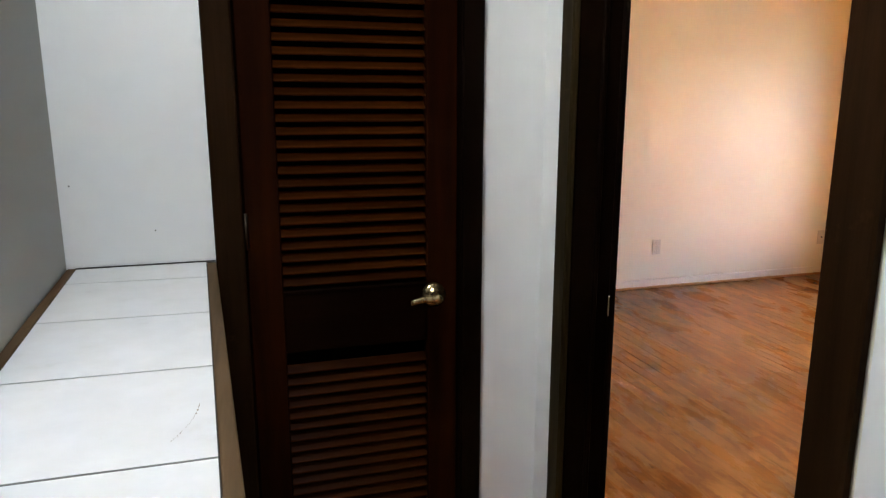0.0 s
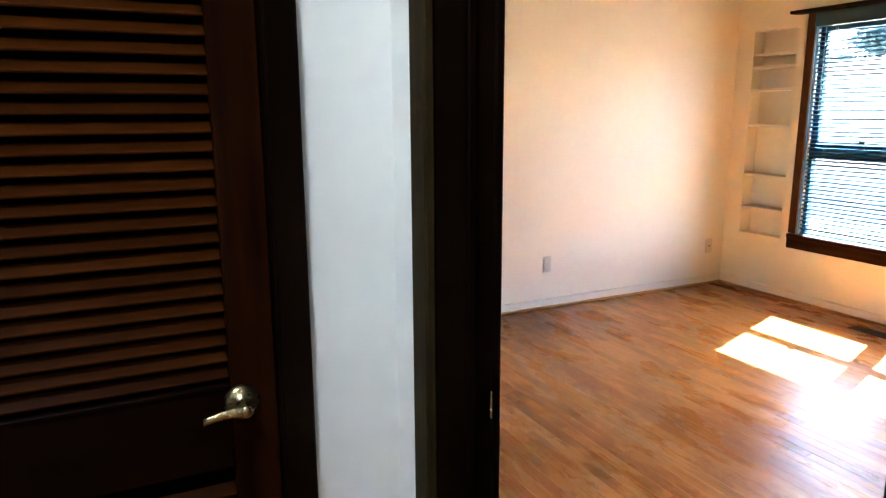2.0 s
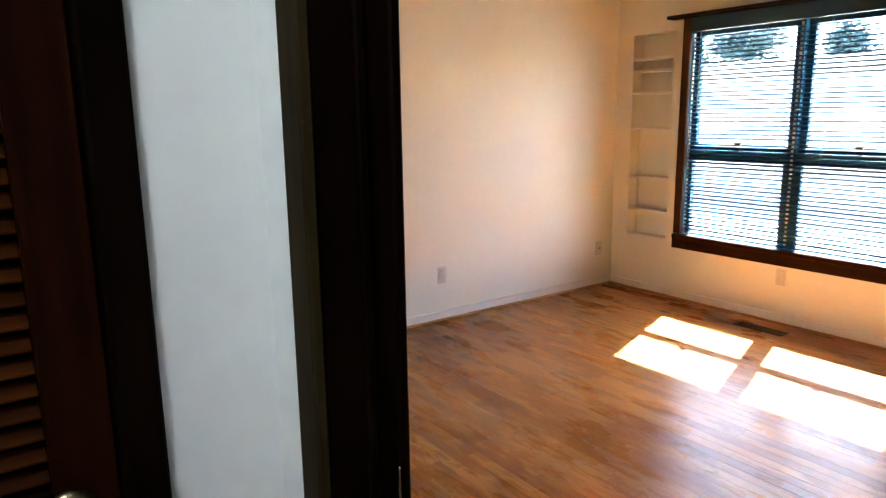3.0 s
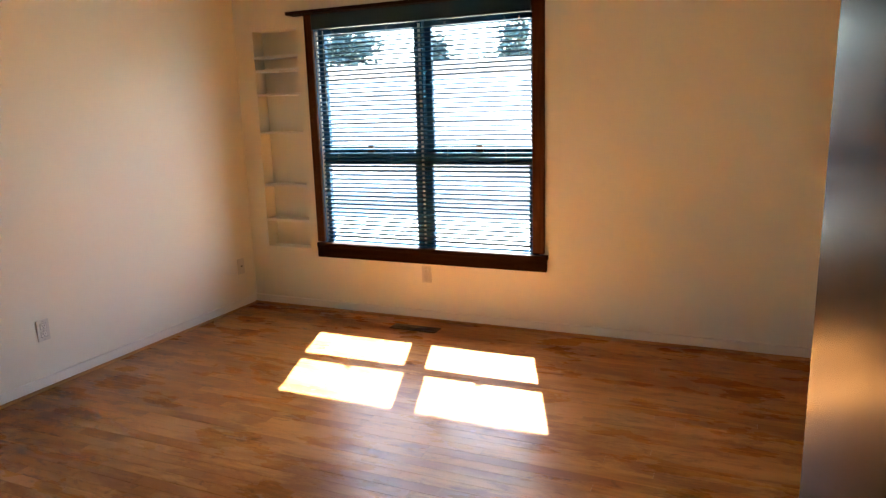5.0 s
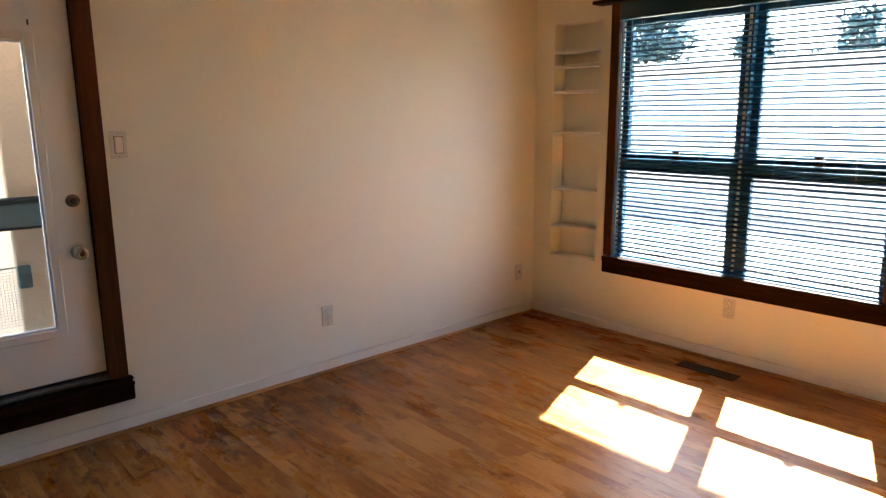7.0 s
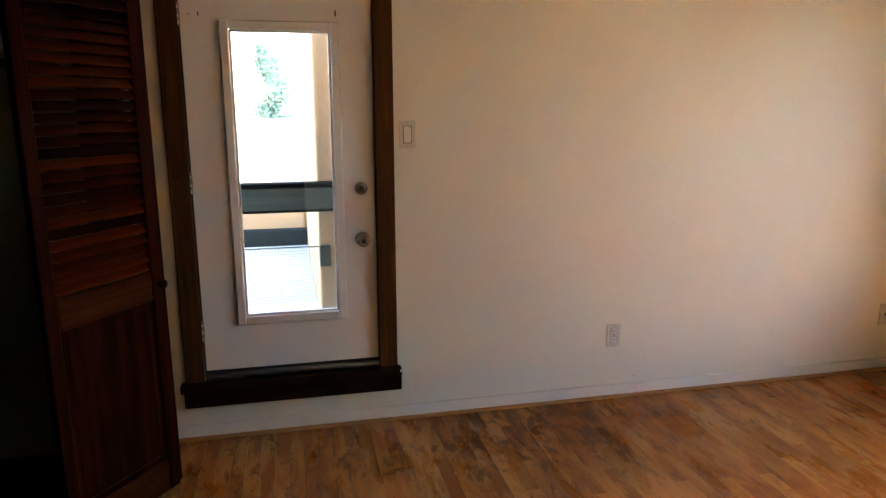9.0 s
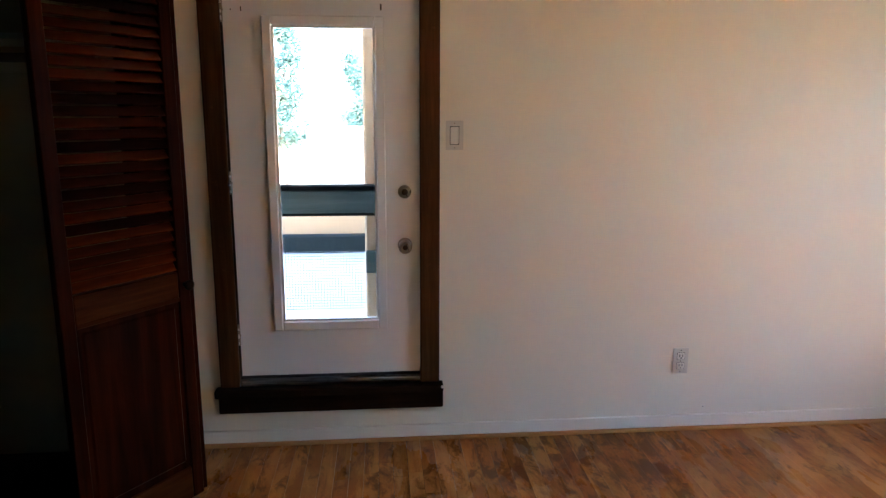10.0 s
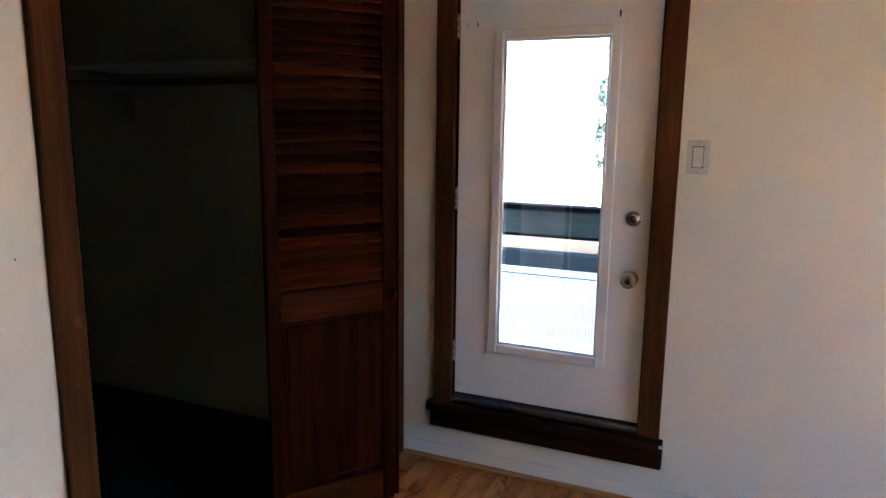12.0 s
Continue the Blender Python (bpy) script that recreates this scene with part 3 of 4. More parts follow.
part("knob", lathe([(0.008, 0), (0.008, 0.012), (0.017, 0.02), (0.018, 0.027), (0.010, 0.034)], "y", ((B - A).length - 0.022, 0.0, 0.80), 20), M_TRIM_WORN, b1, "small dark knob")
B2 = B + Vector((0.004, 0.030))
b2 = thing("bifold_leaf", (B2.x, B2.y, 0), "half-folded red-brown louvred closet door leaf", "door", "closet bifold leaves", math.degrees(math.atan2(C.y - B2.y, C.x - B2.x)), True)
bifold_leaf(b2, (C - B2).length)

# board and cleat take darkened colours for the closet's shade
sh = thing("closet_shelf", (0.1, 4.45, 1.58), "closet shelf, darkened for the shade, on a bracket with a hanging rod", "shelf")
part("board", boxes((-0.9, 1.075, 4.29, 4.58, 1.60, 1.62), bevel=0.002), M_WALL_SHADED, sh)
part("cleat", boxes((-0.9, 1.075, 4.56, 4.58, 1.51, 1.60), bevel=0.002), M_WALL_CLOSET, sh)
part("rod", lathe([(0.016, 0), (0.016, 1.97)], "x", (-0.898, 4.33, 1.545), 16), M_SLOT, sh, "dark hanging rod")
part("bracket", boxes((-0.24, -0.22, 4.33, 4.58, 1.575, 1.60), (-0.24, -0.22, 4.552, 4.58, 1.38, 1.575), bevel=0.002), M_NICKEL, sh, "metal shelf bracket")

# ---- double window with blinds ----
w = setting("window_1", boxes((5.02, 5.16, 2.38, 2.413, 0.475, 1.99), (5.02, 5.16, 3.944, 3.975, 0.475, 1.99), (5.02, 5.16, 2.413, 3.944, 1.965, 1.99), (5.02, 5.19, 2.413, 3.944, 0.475, 0.490), (5.05, 5.16, 3.150, 3.186, 0.490, 1.965)), M_SASH, "dark green double window with four panes in brown wooden trim", "window")
part("casing", boxes((4.995, 5.02, 3.932, 3.992, 0.505, 2.035), bevel=0.004), M_TRIM_WARM, w, "brown stained casing")
part("casing", boxes((4.995, 5.02, 2.345, 2.418, 0.505, 2.035), bevel=0.004), M_TRIM_WARM, w, "brown stained casing")
part("head_casing", boxes((5.006, 5.02, 2.418, 3.932, 1.965, 2.035)), M_TRIM_Y, w, "brown stained head casing")
part("head_cap", boxes((4.925, 5.02, 2.312, 4.085, 2.035, 2.057), bevel=0.005, seg=2), M_TRIM_Y, w, "brown stained cap board")
part("window_sill", boxes((4.978, 5.02, 2.322, 3.990, 0.468, 0.500), bevel=0.005, seg=2), M_TRIM_Y, w, "worn brown wooden sill")
part("jamb_liner", boxes((5.046, 5.0498, 3.160, 3.176, 0.50, 1.93)), M_LINER, w, "pale jamb liner")
part("jamb_liner", boxes((5.05, 5.058, 3.928, 3.9435, 0.50, 1.93)), M_LINER, w, "pale jamb liner")
part("apron", boxes((4.997, 5.02, 2.330, 4.000, 0.392, 0.468), bevel=0.004), M_TRIM_Y, w, "brown stained apron")


def sash(y0, y1, z0, z1, x, rails):
    """A sash whose glass is y0..y1, z0..z1; rails: its height below and above the glass."""
    lo, hi = rails
    s = part("sash", boxes((x, x + 0.032, y0 - 0.042, y0, z0 - lo, z1 + hi), (x, x + 0.032, y1, y1 + 0.042, z0 - lo, z1 + hi), (x, x + 0.032, y0, y1, z0 - lo, z0), (x, x + 0.032, y0, y1, z1, z1 + hi)), M_SASH, w)
    part("pane", boxes((x + 0.013, x + 0.017, y0 - 0.004, y1 + 0.004, z0 - 0.004, z1 + 0.004)), M_GLASS, s)
    return s


for y0, y1 in ((2.455, 3.108), (3.228, 3.902)):
    low = sash(y0, y1, 0.512, 1.045, 5.060, (0.022, 0.07))
    sash(y0, y1, 1.165, 1.915, 5.095, (0.05, 0.05))
    yc = (y0 + y1) / 2
    part("sash_lock", join(boxes((5.064, 5.090, yc - 0.022, yc + 0.022, 1.116, 1.160), bevel=0.002), boxes((5.068, 5.086, yc - 0.018, yc + 0.024, 1.160, 1.182), bevel=0.004)), M_VENT, low, "dark sash lock")


def blind(y0, y1):
    """A metal slat blind, let down, its slats half open."""
    b = thing("slat_blind", (5.04, (y0 + y1) / 2, 0.52), "dark green metal slat blind let down with half-open slats", "blind")
    x, pitch = 5.034, 0.0288
    part("head_rail", boxes((x - 0.014, x + 0.020, y0, y1, 1.941, 1.962), bevel=0.002), M_VALANCE, b)
    part("valance", boxes((4.984, 5.0055, y0, y1, 1.938, 2.034), bevel=0.007, seg=3), M_VALANCE, b, "rounded dark green valance")
    part("bottom_rail", boxes((x - 0.012, x + 0.012, y0 + 0.004, y1 - 0.004, 0.494, 0.504), bevel=0.003), M_BLIND, b)
    bm = bmesh.new()
    rows = []
    for s in range(5):
        u = -1 + s / 2
        px, pz = 0.0100 * u, 0.0012 * (1 - u * u)
        rows.append([bm.verts.new((px, -(y1 - y0) / 2 + 0.003, pz)), bm.verts.new((px, (y1 - y0) / 2 - 0.003, pz))])
    for p, q in zip(rows, rows[1:]):
        bm.faces.new((p[0], q[0], q[1], p[1])).smooth = True
    bmesh.ops.solidify(bm, geom=bm.faces[:], thickness=0.0004)
    me = mesh_of("slat", bm, M_BLIND)
    o = ORIGIN[b]
    n = int((1.922 - 0.510) / pitch)
    for i in range(n):
        ob = new("slat", me)
        ob.parent = b
        ob.matrix_basis = pose(x - o.x, (y0 + y1) / 2 - o.y + random.uniform(-0.002, 0.002), 0.516 + pitch * i - o.z, random.uniform(-0.12, 0.12), BLIND_TILT + random.uniform(-1.0, 1.0), 0)
    for f in (0.115, 0.372, 0.643, 0.913):
        yy = y0 + (y1 - y0) * f
        part("ladder_cord", boxes((x - 0.0112, x - 0.0104, yy - 0.0008, yy + 0.0008, 0.50, 1.93), (x + 0.0104, x + 0.0112, yy - 0.0008, yy + 0.0008, 0.50, 1.93)), M_CORD, b)
    return b


BLIND_TILT = -38
bl = blind(2.424, 3.927)
part("tilt_wand", lathe([(0.003, 0), (0.003, 0.55)], "z", (5.016, 3.86, 1.38), 8), M_CORD, bl)
part("pull_cord", lathe([(0.0015, 0), (0.0015, 0.72), (0.006, 0.725), (0.006, 0.74)], "z", (5.014, 2.50, 1.18), 8), M_CORD, bl)

# ---- recessed shelves beside the window ----
ns = thing("niche_shelves", (5.09, 4.255, 0.45), "white painted narrow shelves recessed in the wall", "shelf")
for z, t in ((1.795, 0.018), (1.705, 0.018), (1.540, 0.016), (1.273, 0.016), (0.903, 0.018), (0.650, 0.018)):
    part("shelf", boxes((5.022, 5.13, 4.07, 4.44, z - t, z), bevel=0.002), M_TRIM_WHITE, ns)

for z in (1.777, 1.687, 1.524, 1.257, 0.885, 0.632):
    bm = bmesh.new()
    pts = [(4.07, z), (4.07, z - 0.028)] + [(4.07 + 0.028 * (1 - math.cos(a)), z - 0.028 + 0.028 * math.sin(a)) for a in [k * math.pi / 12 for k in range(1, 7)]]
    a = [bm.verts.new((5.023, y, zz)) for y, zz in pts]
    c = [bm.verts.new((5.128, y, zz)) for y, zz in pts]
    bm.faces.new(a)
    bm.faces.new(c[::-1])
    for k in range(len(pts)):
        bm.faces.new((a[k], c[k], c[(k + 1) % len(pts)], a[(k + 1) % len(pts)]))
    bmesh.ops.recalc_face_normals(bm, faces=bm.faces[:])
    part("corner_fillet", bm, M_TRIM_WHITE, ns)

# ---- outside door, raised above the floor ----
xd = setting("door_1_frame", boxes((1.41, 1.428, 4.60, 4.72, 0.27, 2.32), (2.172, 2.19, 4.60, 4.72, 0.27, 2.32), (1.428, 2.172, 4.60, 4.72, 2.302, 2.32)), M_TRIM_SHADED, "dark-stained wooden casing of the raised outside door", "door frame")
part("casing", boxes((1.349, 1.428, 4.574, 4.594, 0.262, 2.39), bevel=0.004), M_TRIM_WARM, xd)
part("casing", boxes((2.168, 2.247, 4.574, 4.594, 0.262, 2.39), bevel=0.004), M_TRIM_WARM, xd)
part("head_casing", boxes((1.428, 2.168, 4.574, 4.594, 2.312, 2.39), bevel=0.004), M_TRIM_X, xd)
part("sill_board", boxes((1.330, 2.262, 4.540, 4.594, 0.228, 0.262), bevel=0.006, seg=2), M_TRIM_X, xd, "dark worn wooden sill board")
part("apron", boxes((1.342, 2.262, 4.556, 4.594, 0.156, 0.228), bevel=0.004), M_TRIM_X, xd, "dark stained wooden apron")
part("paint_chip", boxes((2.252, 2.2635, 4.538, 4.545, 0.247, 0.259), bevel=0.001), M_TRIM_WHITE, xd, "white paint spot")
part("door_stop", boxes((1.428, 1.446, 4.652, 4.68, 0.285, 2.302), (2.154, 2.172, 4.652, 4.68, 0.285, 2.302), (1.446, 2.154, 4.652, 4.68, 2.284, 2.302)), M_TRIM_WHITE, xd, "white door stop")
part("threshold", boxes((1.428, 2.172, 4.594, 4.72, 0.255, 0.285), bevel=0.003), M_STEEL, xd, "grey metal threshold")

dr = thing("outside_door", (1.80, 4.63, 0.29), "white painted door with a tall glass light", "door")
DY = 4.605
part("leaf", boxes(*wall_y(DY, DY + 0.044, 1.433, 2.166, 0.302, 2.298, ((1.60, 2.008, 0.525, 1.705),))), M_DOOR_WHITE, dr)
fr = part("light_frame", boxes((1.574, 1.610, DY - 0.012, DY, 0.495, 1.729), (1.998, 2.034, DY - 0.012, DY, 0.495, 1.729), (1.610, 1.998, DY - 0.012, DY, 0.495, 0.533), (1.610, 1.998, DY - 0.012, DY, 1.693, 1.729), bevel=0.004), M_DOOR_WHITE, dr, "white raised glazing frame")
part("glazing_bead", boxes((1.610, 1.618, DY - 0.004, DY + 0.012, 0.533, 1.693), (1.990, 1.998, DY - 0.004, DY + 0.012, 0.533, 1.693), (1.618, 1.990, DY - 0.004, DY + 0.012, 0.533, 0.541), (1.618, 1.990, DY - 0.004, DY + 0.012, 1.685, 1.693)), M_TRIM_WHITE, fr)
part("pane", boxes((1.601, 2.007, DY + 0.018, DY + 0.024, 0.526, 1.704)), M_GLASS, dr, "clear glass")
part("weatherstrip", boxes((1.429, 2.171, DY + 0.006, DY + 0.04, 0.286, 0.301)), M_RUBBER, dr, "black rubber sweep")
part("deadbolt", lathe([(0.027, 0), (0.027, 0.008), (0.022, 0.014), (0.014, 0.016), (0.013, 0.02)], "y", (2.108, DY, 1.062)), M_NICKEL, dr, "round nickel deadbolt")
part("keyhole", lathe([(0.0125, 0), (0.0125, 0.0005), (0.001, 0.001)], "y", (2.108, DY - 0.020, 1.062)), M_VENT, dr, "dark keyhole")
part("knob", lathe([(0.030, 0), (0.030, 0.005), (0.013, 0.011), (0.012, 0.028), (0.022, 0.036), (0.028, 0.048), (0.026, 0.060), (0.014, 0.066), (0.011, 0.063)], "y", (2.108, DY, 0.845)), M_NICKEL, dr, "round nickel door knob")
part("keyhole", lathe([(0.0105, 0), (0.0105, 0.0005), (0.001, 0.001)], "y", (2.108, DY - 0.0635, 0.845)), M_VENT, dr, "dark keyhole")
for z in (0.48, 1.10, 1.745):
    part("hinge", join(boxes((1.426, 1.436, DY - 0.012, DY - 0.002, z - 0.045, z + 0.045), bevel=0.003), boxes((1.424, 1.438, DY - 0.013, DY - 0.003, z - 0.004, z + 0.004))), M_NICKEL, dr, "paint-spotted hinge")
    for dz in (-0.038, -0.012, 0.022):
        part("paint_chip", boxes((1.4265, 1.4335, DY - 0.0145, DY - 0.0125, z + dz, z + dz + random.uniform(0.008, 0.018)), bevel=0.0008), M_TRIM_WHITE, dr, "white paint chip")
part("screw_hole", boxes((1.50, 1.504, DY - 0.0015, DY, 1.742, 1.758), (2.020, 2.026, DY - 0.0015, DY, 1.752, 1.775), (1.463, 1.467, DY - 0.0015, DY, 1.745, 1.750)), M_VENT, dr, "old screw mark")
setting("trim", boxes((1.365, 2.17, 4.5905, 4.594, 0.068, 0.158)), M_WALL, "white painted filler panel below the raised door", "trim")


# ---- outlets, switch, floor register ----
def plate(name, origin, facing, label, category, kind_of, group=""):
    """A wall plate 70 x 115 mm; facing: degrees of its front about z from -y."""
    p = thing(name, origin, label, category, group, facing, True)
    part("plate", boxes((-0.035, 0.035, -0.006, 0, -0.0575, 0.0575), bevel=0.003, seg=2), M_PLATE, p)
    if kind_of == "outlet":
        for z in (-0.022, 0.022):
            s = part("socket", boxes((-0.016, 0.016, -0.009, -0.005, z - 0.014, z + 0.014), bevel=0.003), M_SOCKET, p)
            part("socket_gap", boxes((-0.0175, 0.0175, -0.0066, -0.0055, z - 0.0155, z + 0.0155)), M_SLOT, p)
            part("slot", boxes((-0.0085, -0.0045, -0.0096, -0.0088, z - 0.002, z + 0.008), (0.0045, 0.0085, -0.0096, -0.0088, z - 0.001, z + 0.007), (-0.003, 0.003, -0.0096, -0.0088, z - 0.0105, z - 0.005)), M_SLOT, s)
        for z in (-0.0485, 0.0, 0.0485):
            part("screw", lathe([(0.003, 0), (0.002, 0.002)], "y", (0, -0.0055, z), 10), M_VENT, p)
    elif kind_of == "switch":
        part("rocker", boxes((-0.0165, 0.0165, -0.011, -0.005, -0.034, 0.034), bevel=0.003), M_SOCKET, p)
        part("rocker_gap", boxes((-0.0185, 0.0185, -0.0068, -0.0058, -0.036, 0.036)), M_SLOT, p)
        for z in (-0.048, 0.048):
            part("screw", lathe([(0.0028, 0), (0.002, 0.002)], "y", (0, -0.0055, z), 10), M_NICKEL, p)
    else:
        part("jack", lathe([(0.006, 0), (0.006, 0.008), (0.003, 0.009)], "y", (0, -0.005, 0), 12), M_SLOT, p, "small dark cable jack")
    return p


plate("wall_outlet", (3.300, YN, 0.318), 0, "ivory plastic double wall outlet on white wall", "outlet", "outlet", "wall outlets")
plate("wall_outlet", (XE, 3.156, 0.318), -90, "ivory plastic double wall outlet below the window", "outlet", "outlet", "wall outlets")
plate("cable_plate", (4.866, YN, 0.312), 0, "ivory plastic cable plate with a dark jack", "cable outlet", "cable")
plate("light_switch", (2.306, YN, 1.284), 0, "ivory plastic rocker light switch beside the door", "light switch", "switch")
plate("wall_outlet", (4.35, YS, 0.318), 180, "ivory plastic double wall outlet on cream wall", "outlet", "outlet", "wall outlets")

vr = thing("floor_register", (4.80, 3.16, 0.0), "brown metal floor vent set in oak boards", "floor vent")
part("frame", boxes((4.772, 4.788, 2.995, 3.325, 0.0, 0.006), (4.852, 4.868, 2.995, 3.325, 0.0, 0.006), (4.788, 4.852, 2.995, 3.011, 0.0, 0.006), (4.788, 4.852, 3.309, 3.325, 0.0, 0.006), bevel=0.0015), M_VENT, vr)
part("well", boxes((4.788, 4.852, 3.011, 3.309, 0.0005, 0.0015)), M_SLOT, vr)
for i in range(20):
    yy = 3.011 + 0.0149 * (i + 0.5)
    part("louvre", boxes((4.788, 4.852, yy - 0.0028, yy + 0.0028, 0.0015, 0.0052)), M_VENT, vr)
part("damper_bar", boxes((4.817, 4.823, 3.011, 3.309, 0.0015, 0.0056)), M_VENT, vr)

# ---- outside ----
setting("ground", boxes((-900, 900, -900, 900, -0.9, -0.6)), M_GROUND, "pale sandy ground", "ground")
setting("roof_eave", boxes((5.20, 5.72, -4.3, 5.3, 2.396, 2.50)), M_TRIM_WHITE, "white painted roof overhang above the window", "roof")
setting("deck", boxes((-1.5, 1.954, 4.724, 8.0, 0.02, 0.14), (-1.5, 1.954, 7.9, 8.0, -0.6, 0.02), (1.954, 3.4, 4.724, 4.994, 0.02, 0.14)), M_ROOF, "pale sunlit deck outside the raised door", "deck")
setting("deck_kerb", boxes((-1.5, 1.95, 8.0, 8.12, -0.6, 0.285), bevel=0.01), M_KERB, "grey timber kerb at the deck's edge, darkened for its shade", "kerb")
rl = thing("deck_railing", (1.8, 4.95, 0.14), "weathered grey-green wooden deck railing with wire mesh", "railing")
part("top_rail", boxes((0.6, 2.4, 4.93, 4.97, 0.918, 1.034), bevel=0.006), M_RAIL, rl)
part("bottom_strip", boxes((0.6, 2.4, 4.924, 4.93, 0.918, 0.930), bevel=0.002), M_RAIL_DARK, rl, "dark weathered lower edge")
part("cap", boxes((0.6, 2.4, 4.91, 4.99, 1.034, 1.055), bevel=0.004), M_RAIL_DARK, rl, "dark weathered cap board")
part("end_block", boxes((1.940, 1.992, 4.960, 4.990, 0.645, 0.748), bevel=0.004), M_RAIL, rl, "short grey timber block")
part("post", boxes((0.62, 0.71, 4.97, 5.06, 0.14, 1.034), bevel=0.005), M_RAIL, rl)
part("post", boxes((2.31, 2.40, 4.955, 4.99, 0.14, 1.034), bevel=0.005), M_RAIL, rl)
wires = [(0.71, 1.935, 4.9505, 4.9545, 0.746, 0.750)]
for i in range(93):
    wires.append((0.72 + 0.013 * i, 0.721 + 0.013 * i, 4.951, 4.952, 0.48, 0.757))
for i in range(21):
    wires.append((0.71, 1.935, 4.952, 4.953, 0.482 + 0.013 * i, 0.483 + 0.013 * i))
part("wire_mesh", boxes(*wires), M_MESH, rl, "galvanised wire mesh")
setting("wall_deck", boxes((1.937, 4.2, 4.995, 5.10, 0.14, 3.4), bevel=0.02, seg=3), M_STUCCO, "tan stucco wall end beside the deck", "wall")
setting("wall_terrace", boxes((1.955, 4.2, 5.10, 10.9, -0.6, 3.05), bevel=0.05, seg=3), M_STUCCO, "tan stucco wall with rounded corners along the deck", "wall")
setting("parapet", boxes((-2.5, 1.95, 8.3, 8.55, -0.6, 0.66), bevel=0.05, seg=3), M_STUCCO, "tan stucco parapet wall", "wall")

# small marks left in the painted walls
mk = [(0.087, 1.8845, 1.076, "y"), (-0.085, 1.8845, 1.185, "y"), (-0.1045, 1.55, 1.276, "x"), (1.1905, 2.98, 1.115, "x"), (3.42, 4.5935, 0.10, "y")]
for px, py, pz, ax in mk:
    d = 0.0013
    bm = boxes((px - d, px + d, py - 0.0012, py + 0.0005, pz - d * 1.4, pz + d) if ax == "y" else (px - 0.0005, px + 0.0012, py - d, py + d, pz - d, pz + d * 1.4))
    setting("trim_nail_mark", bm, M_SLOT, "small dark nail mark in the paint", "nail mark")


def house(name, x0, x1, y0, y1, z1, wall_mat, label, windows):
    """A flat-roofed stucco house with a parapet, doors and windows on the sides that are seen."""
    h = thing(name, ((x0 + x1) / 2, (y0 + y1) / 2, -0.6), label, "house")
    part("wall", boxes((x0, x1, y0, y1, -0.6, z1 - 0.25), bevel=0.04, seg=2), wall_mat, h)
    part("roof", boxes((x0 - 0.04, x1 + 0.04, y0 - 0.04, y1 + 0.04, z1 - 0.25, z1), bevel=0.06, seg=3), wall_mat, h, "rounded stucco parapet")
    for side, a, b, c, d in windows:
        if side == "x":
            f = part("window", boxes((x0 - 0.05, x0 - 0.002, a, b, c, c + 0.06), (x0 - 0.05, x0 - 0.002, a, b, d - 0.06, d), (x0 - 0.05, x0 - 0.002, a, a + 0.06, c + 0.06, d - 0.06), (x0 - 0.05, x0 - 0.002, b - 0.06, b, c + 0.06, d - 0.06)), M_TRIM_WHITE, h)
            part("pane", boxes((x0 - 0.02, x0 - 0.004, a + 0.06, b - 0.06, c + 0.06, d - 0.06)), M_SLOT, f)
        else:
            f = part("window", boxes((a, b, y0 - 0.05, y0 - 0.002, c, c + 0.06), (a, b, y0 - 0.05, y0 - 0.002, d - 0.06, d), (a, a + 0.06, y0 - 0.05, y0 - 0.002, c + 0.06, d - 0.06), (b - 0.06, b, y0 - 0.05, y0 - 0.002, c + 0.06, d - 0.06)), M_TRIM_WHITE, h)
            part("pane", boxes((a + 0.06, b - 0.06, y0 - 0.02, y0 - 0.004, c + 0.06, d - 0.06)), M_SLOT, f)
    return h


house("stucco_house", 15.0, 24.0, -6.0, 13.0, 2.42, M_STUCCO_PALE, "pale flat-roofed stucco house across the yard", (("x", 1.0, 2.4, 0.4, 1.5),))
house("low_house", 0.7, 4.0, 14.6, 17.2, 1.10, M_STUCCO_PALE, "low pale flat-roofed outbuilding beyond the deck", ())
house("adobe_house", -6.5, -0.6, 17.0, 24.0, 2.6, M_STUCCO, "tan flat-roofed stucco house beyond the deck", ())


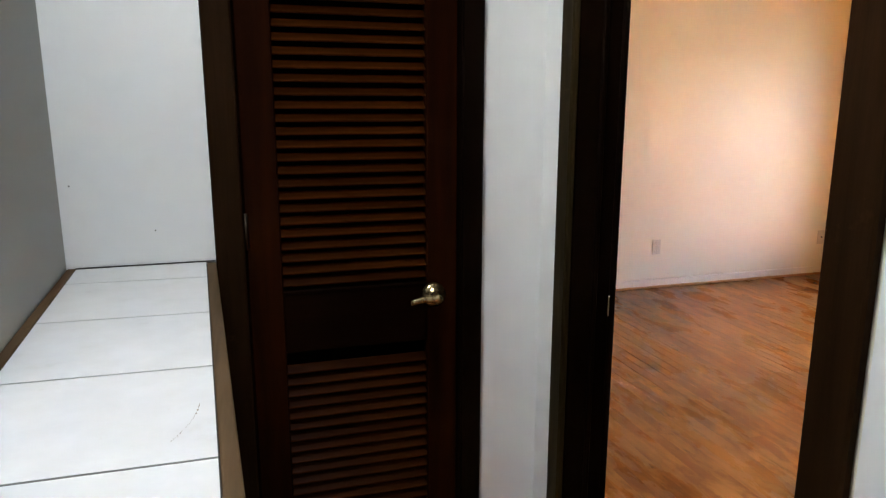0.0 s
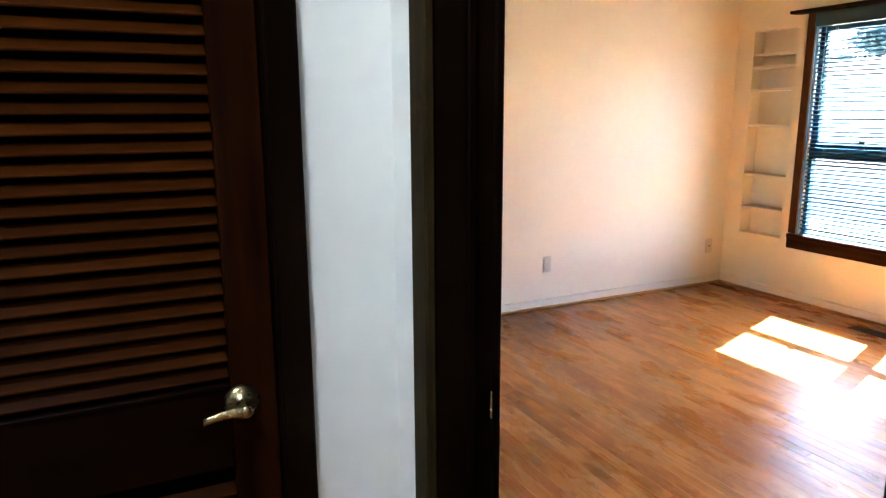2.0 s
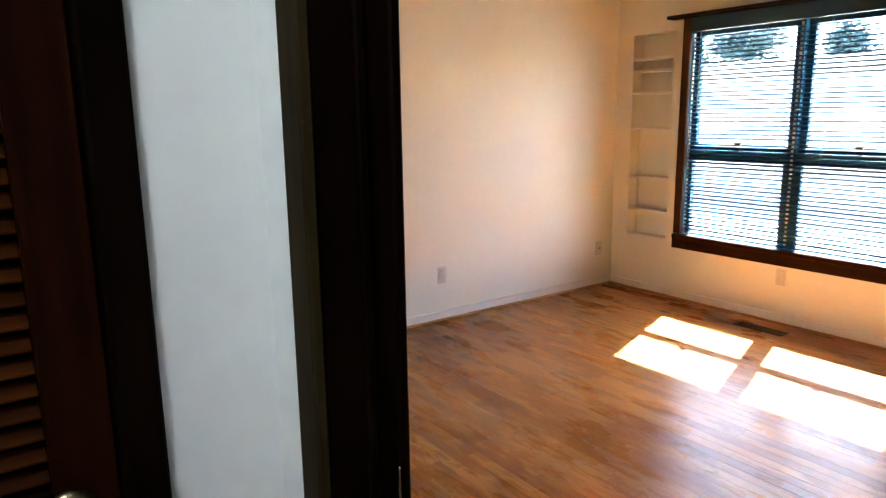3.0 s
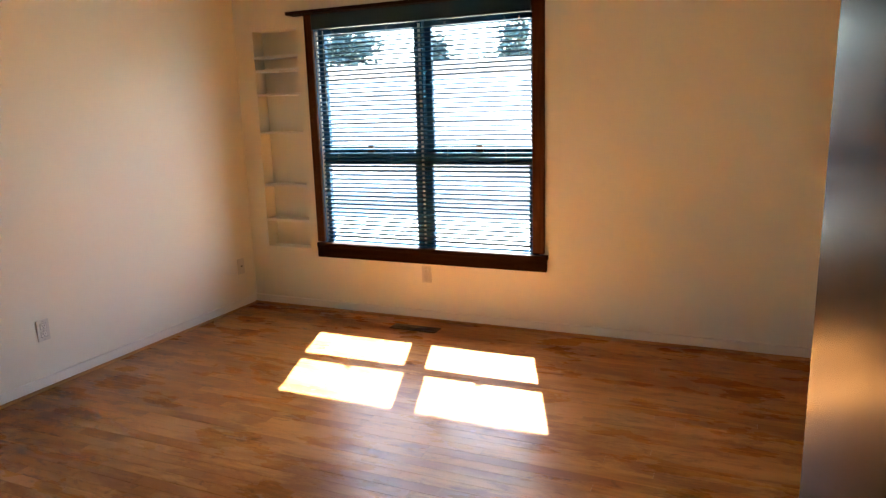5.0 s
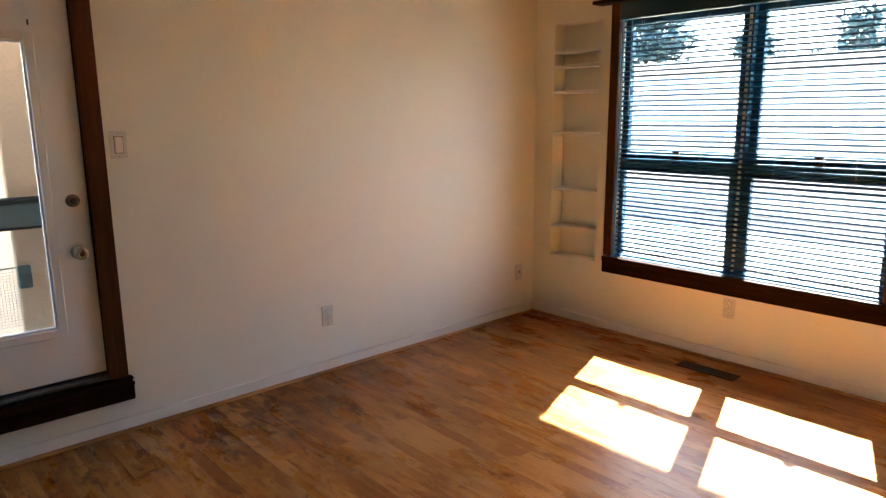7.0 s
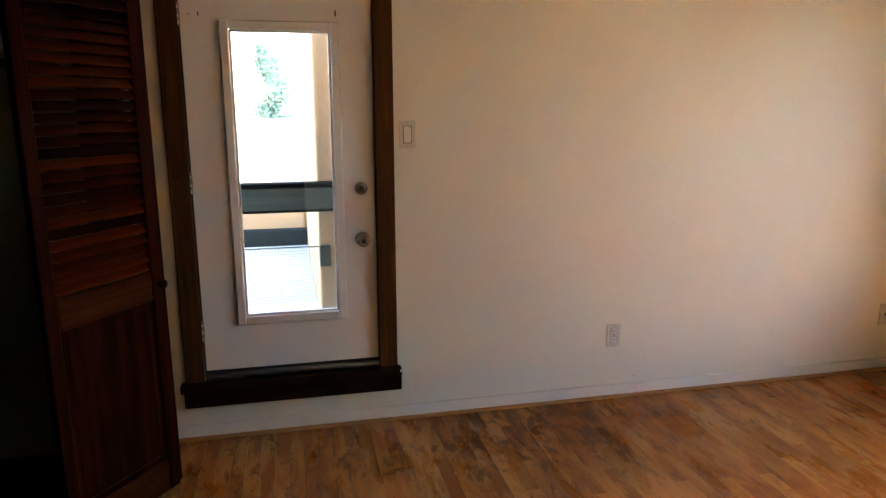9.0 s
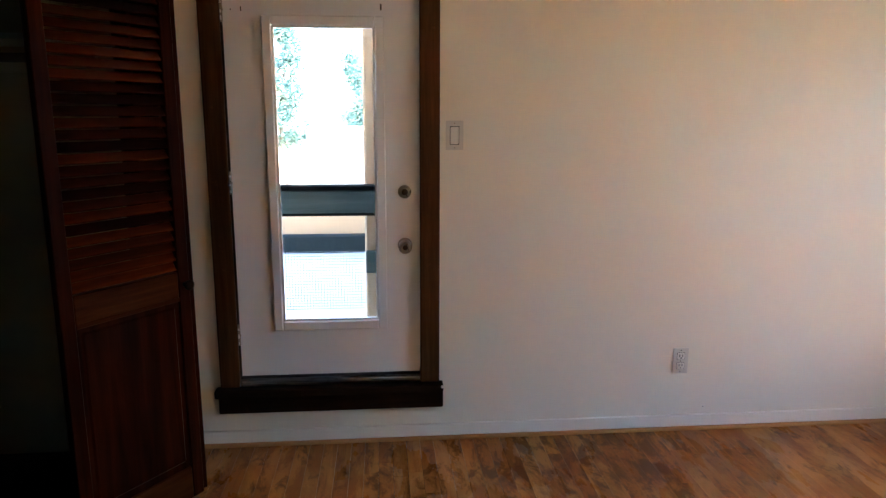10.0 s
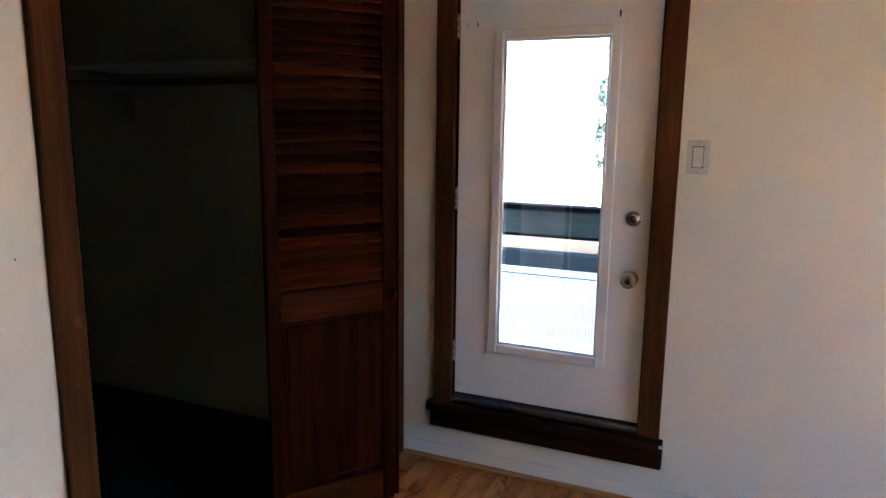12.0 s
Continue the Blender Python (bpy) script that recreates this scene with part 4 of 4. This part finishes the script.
def tree(at, height, spread, label, seed, fine=1.0, leaves=None, dense=80):
    """A tapered trunk with limbs and a crown of many small leaf blades."""
    rg = random.Random(seed)
    t = thing("tree", at, label, "tree", local=True)
    bm = bmesh.new()

    def limb(p, q, r0, r1, n=8):
        d = (q - p).normalized()
        u = d.orthogonal().normalized()
        v = d.cross(u)
        a = [bm.verts.new(p + r0 * (math.cos(2 * math.pi * i / n) * u + math.sin(2 * math.pi * i / n) * v)) for i in range(n)]
        b = [bm.verts.new(q + r1 * (math.cos(2 * math.pi * i / n) * u + math.sin(2 * math.pi * i / n) * v)) for i in range(n)]
        for i in range(n):
            bm.faces.new((a[i], a[(i + 1) % n], b[(i + 1) % n], b[i])).smooth = True

    p, tips = Vector((0, 0, 0)), []
    for s in range(6):
        q = p + Vector((rg.uniform(-0.15, 0.15), rg.uniform(-0.15, 0.15), height / 6))
        limb(p, q, 0.2 * fine * (1 - s / 7), 0.2 * fine * (1 - (s + 1) / 7))
        if s >= 1:
            for _ in range(6):
                a = rg.uniform(0, 2 * math.pi)
                reach = spread * (1.15 - s / 6) * rg.uniform(0.5, 1.0)
                e = q + Vector((math.cos(a) * reach, math.sin(a) * reach, rg.uniform(-0.1, 0.5)))
                limb(q, e, 0.05 * fine, 0.012 * fine, 5)
                tips += [q.lerp(e, f) for f in (0.4, 0.7, 1.0)]
        p = q
    tips.append(p)
    part("trunk", bm, M_BARK_PALE if leaves else M_BARK, t)
    verts, faces = [], []
    for c in tips:
        for _ in range(dense):
            o = c + Vector((rg.gauss(0, 0.28), rg.gauss(0, 0.28), rg.gauss(0, 0.2))) * fine
            d1 = Vector((rg.gauss(0, 1), rg.gauss(0, 1), rg.gauss(0, 0.6))).normalized() * rg.uniform(0.10, 0.24) * fine
            d2 = d1.cross(Vector((rg.gauss(0, 1), rg.gauss(0, 1), rg.gauss(0, 1)))).normalized() * 0.06 * fine
            k = len(verts)
            verts += [o - d1, o + d2, o + d1, o - d2]
            faces.append((k, k + 1, k + 2, k + 3))
    me = bpy.data.meshes.new("crown")
    me.from_pydata(verts, [], faces)
    me.materials.append(leaves or M_LEAF)
    c = new("crown", me)
    c.parent = t
    tagged(c, "dark green needled crown")


tree((27.0, 17.4, -0.6), 6.5, 2.4, "dark evergreen tree behind the pale house", 3)
tree((30.0, 14.2, -0.6), 4.5, 0.9, "dark evergreen tree behind the pale house", 5)
tree((28.0, 9.8, -0.6), 4.8, 2.3, "sparse dark evergreen tree behind the pale house", 12, dense=22)
tree((1.78, 18.5, -0.6), 2.9, 0.6, "dusty pale green tree beyond the deck", 8, 0.4, M_LEAF_PALE)
tree((-0.15, 18.0, -0.6), 3.7, 0.7, "dusty pale green tree beside the tan house", 9, 0.4, M_LEAF_PALE)

# ---- oak strips of the bedroom floor ----
floor = setting("floor", boxes((XW1, XE, YS, YN, -0.019, -0.012)), M_GAP, "worn oak strip floor with scuffs and dark stains", "floor")
WIDE = 0.0572
strip = mesh_of("floorboard", boxes((-WIDE / 2 + 0.0006, WIDE / 2 - 0.0006, -0.5, 0.5, -0.012, 0.0)), M_FLOOR)
rng = random.Random(11)
x = XW1
while x < XE - 0.001:
    wide = min(WIDE, XE - x)
    y = YS - rng.uniform(0.0, 0.5)
    while y < YN:
        run = rng.uniform(0.55, 1.45)
        a, b = max(y, YS), min(y + run, YN)
        if YN - b < 0.15:
            b = YN
            run = YN - y + 0.01
        if b - a > 0.02:
            ob = new("floorboard", strip)
            ob.parent = floor
            ob.matrix_basis = pose(x + wide / 2, (a + b) / 2, rng.uniform(-0.0005, 0.0), 0, rng.uniform(-0.25, 0.25), 0) @ Matrix.Diagonal((wide / WIDE, b - a - 0.0008, 1, 1))
        y += run
    x += WIDE
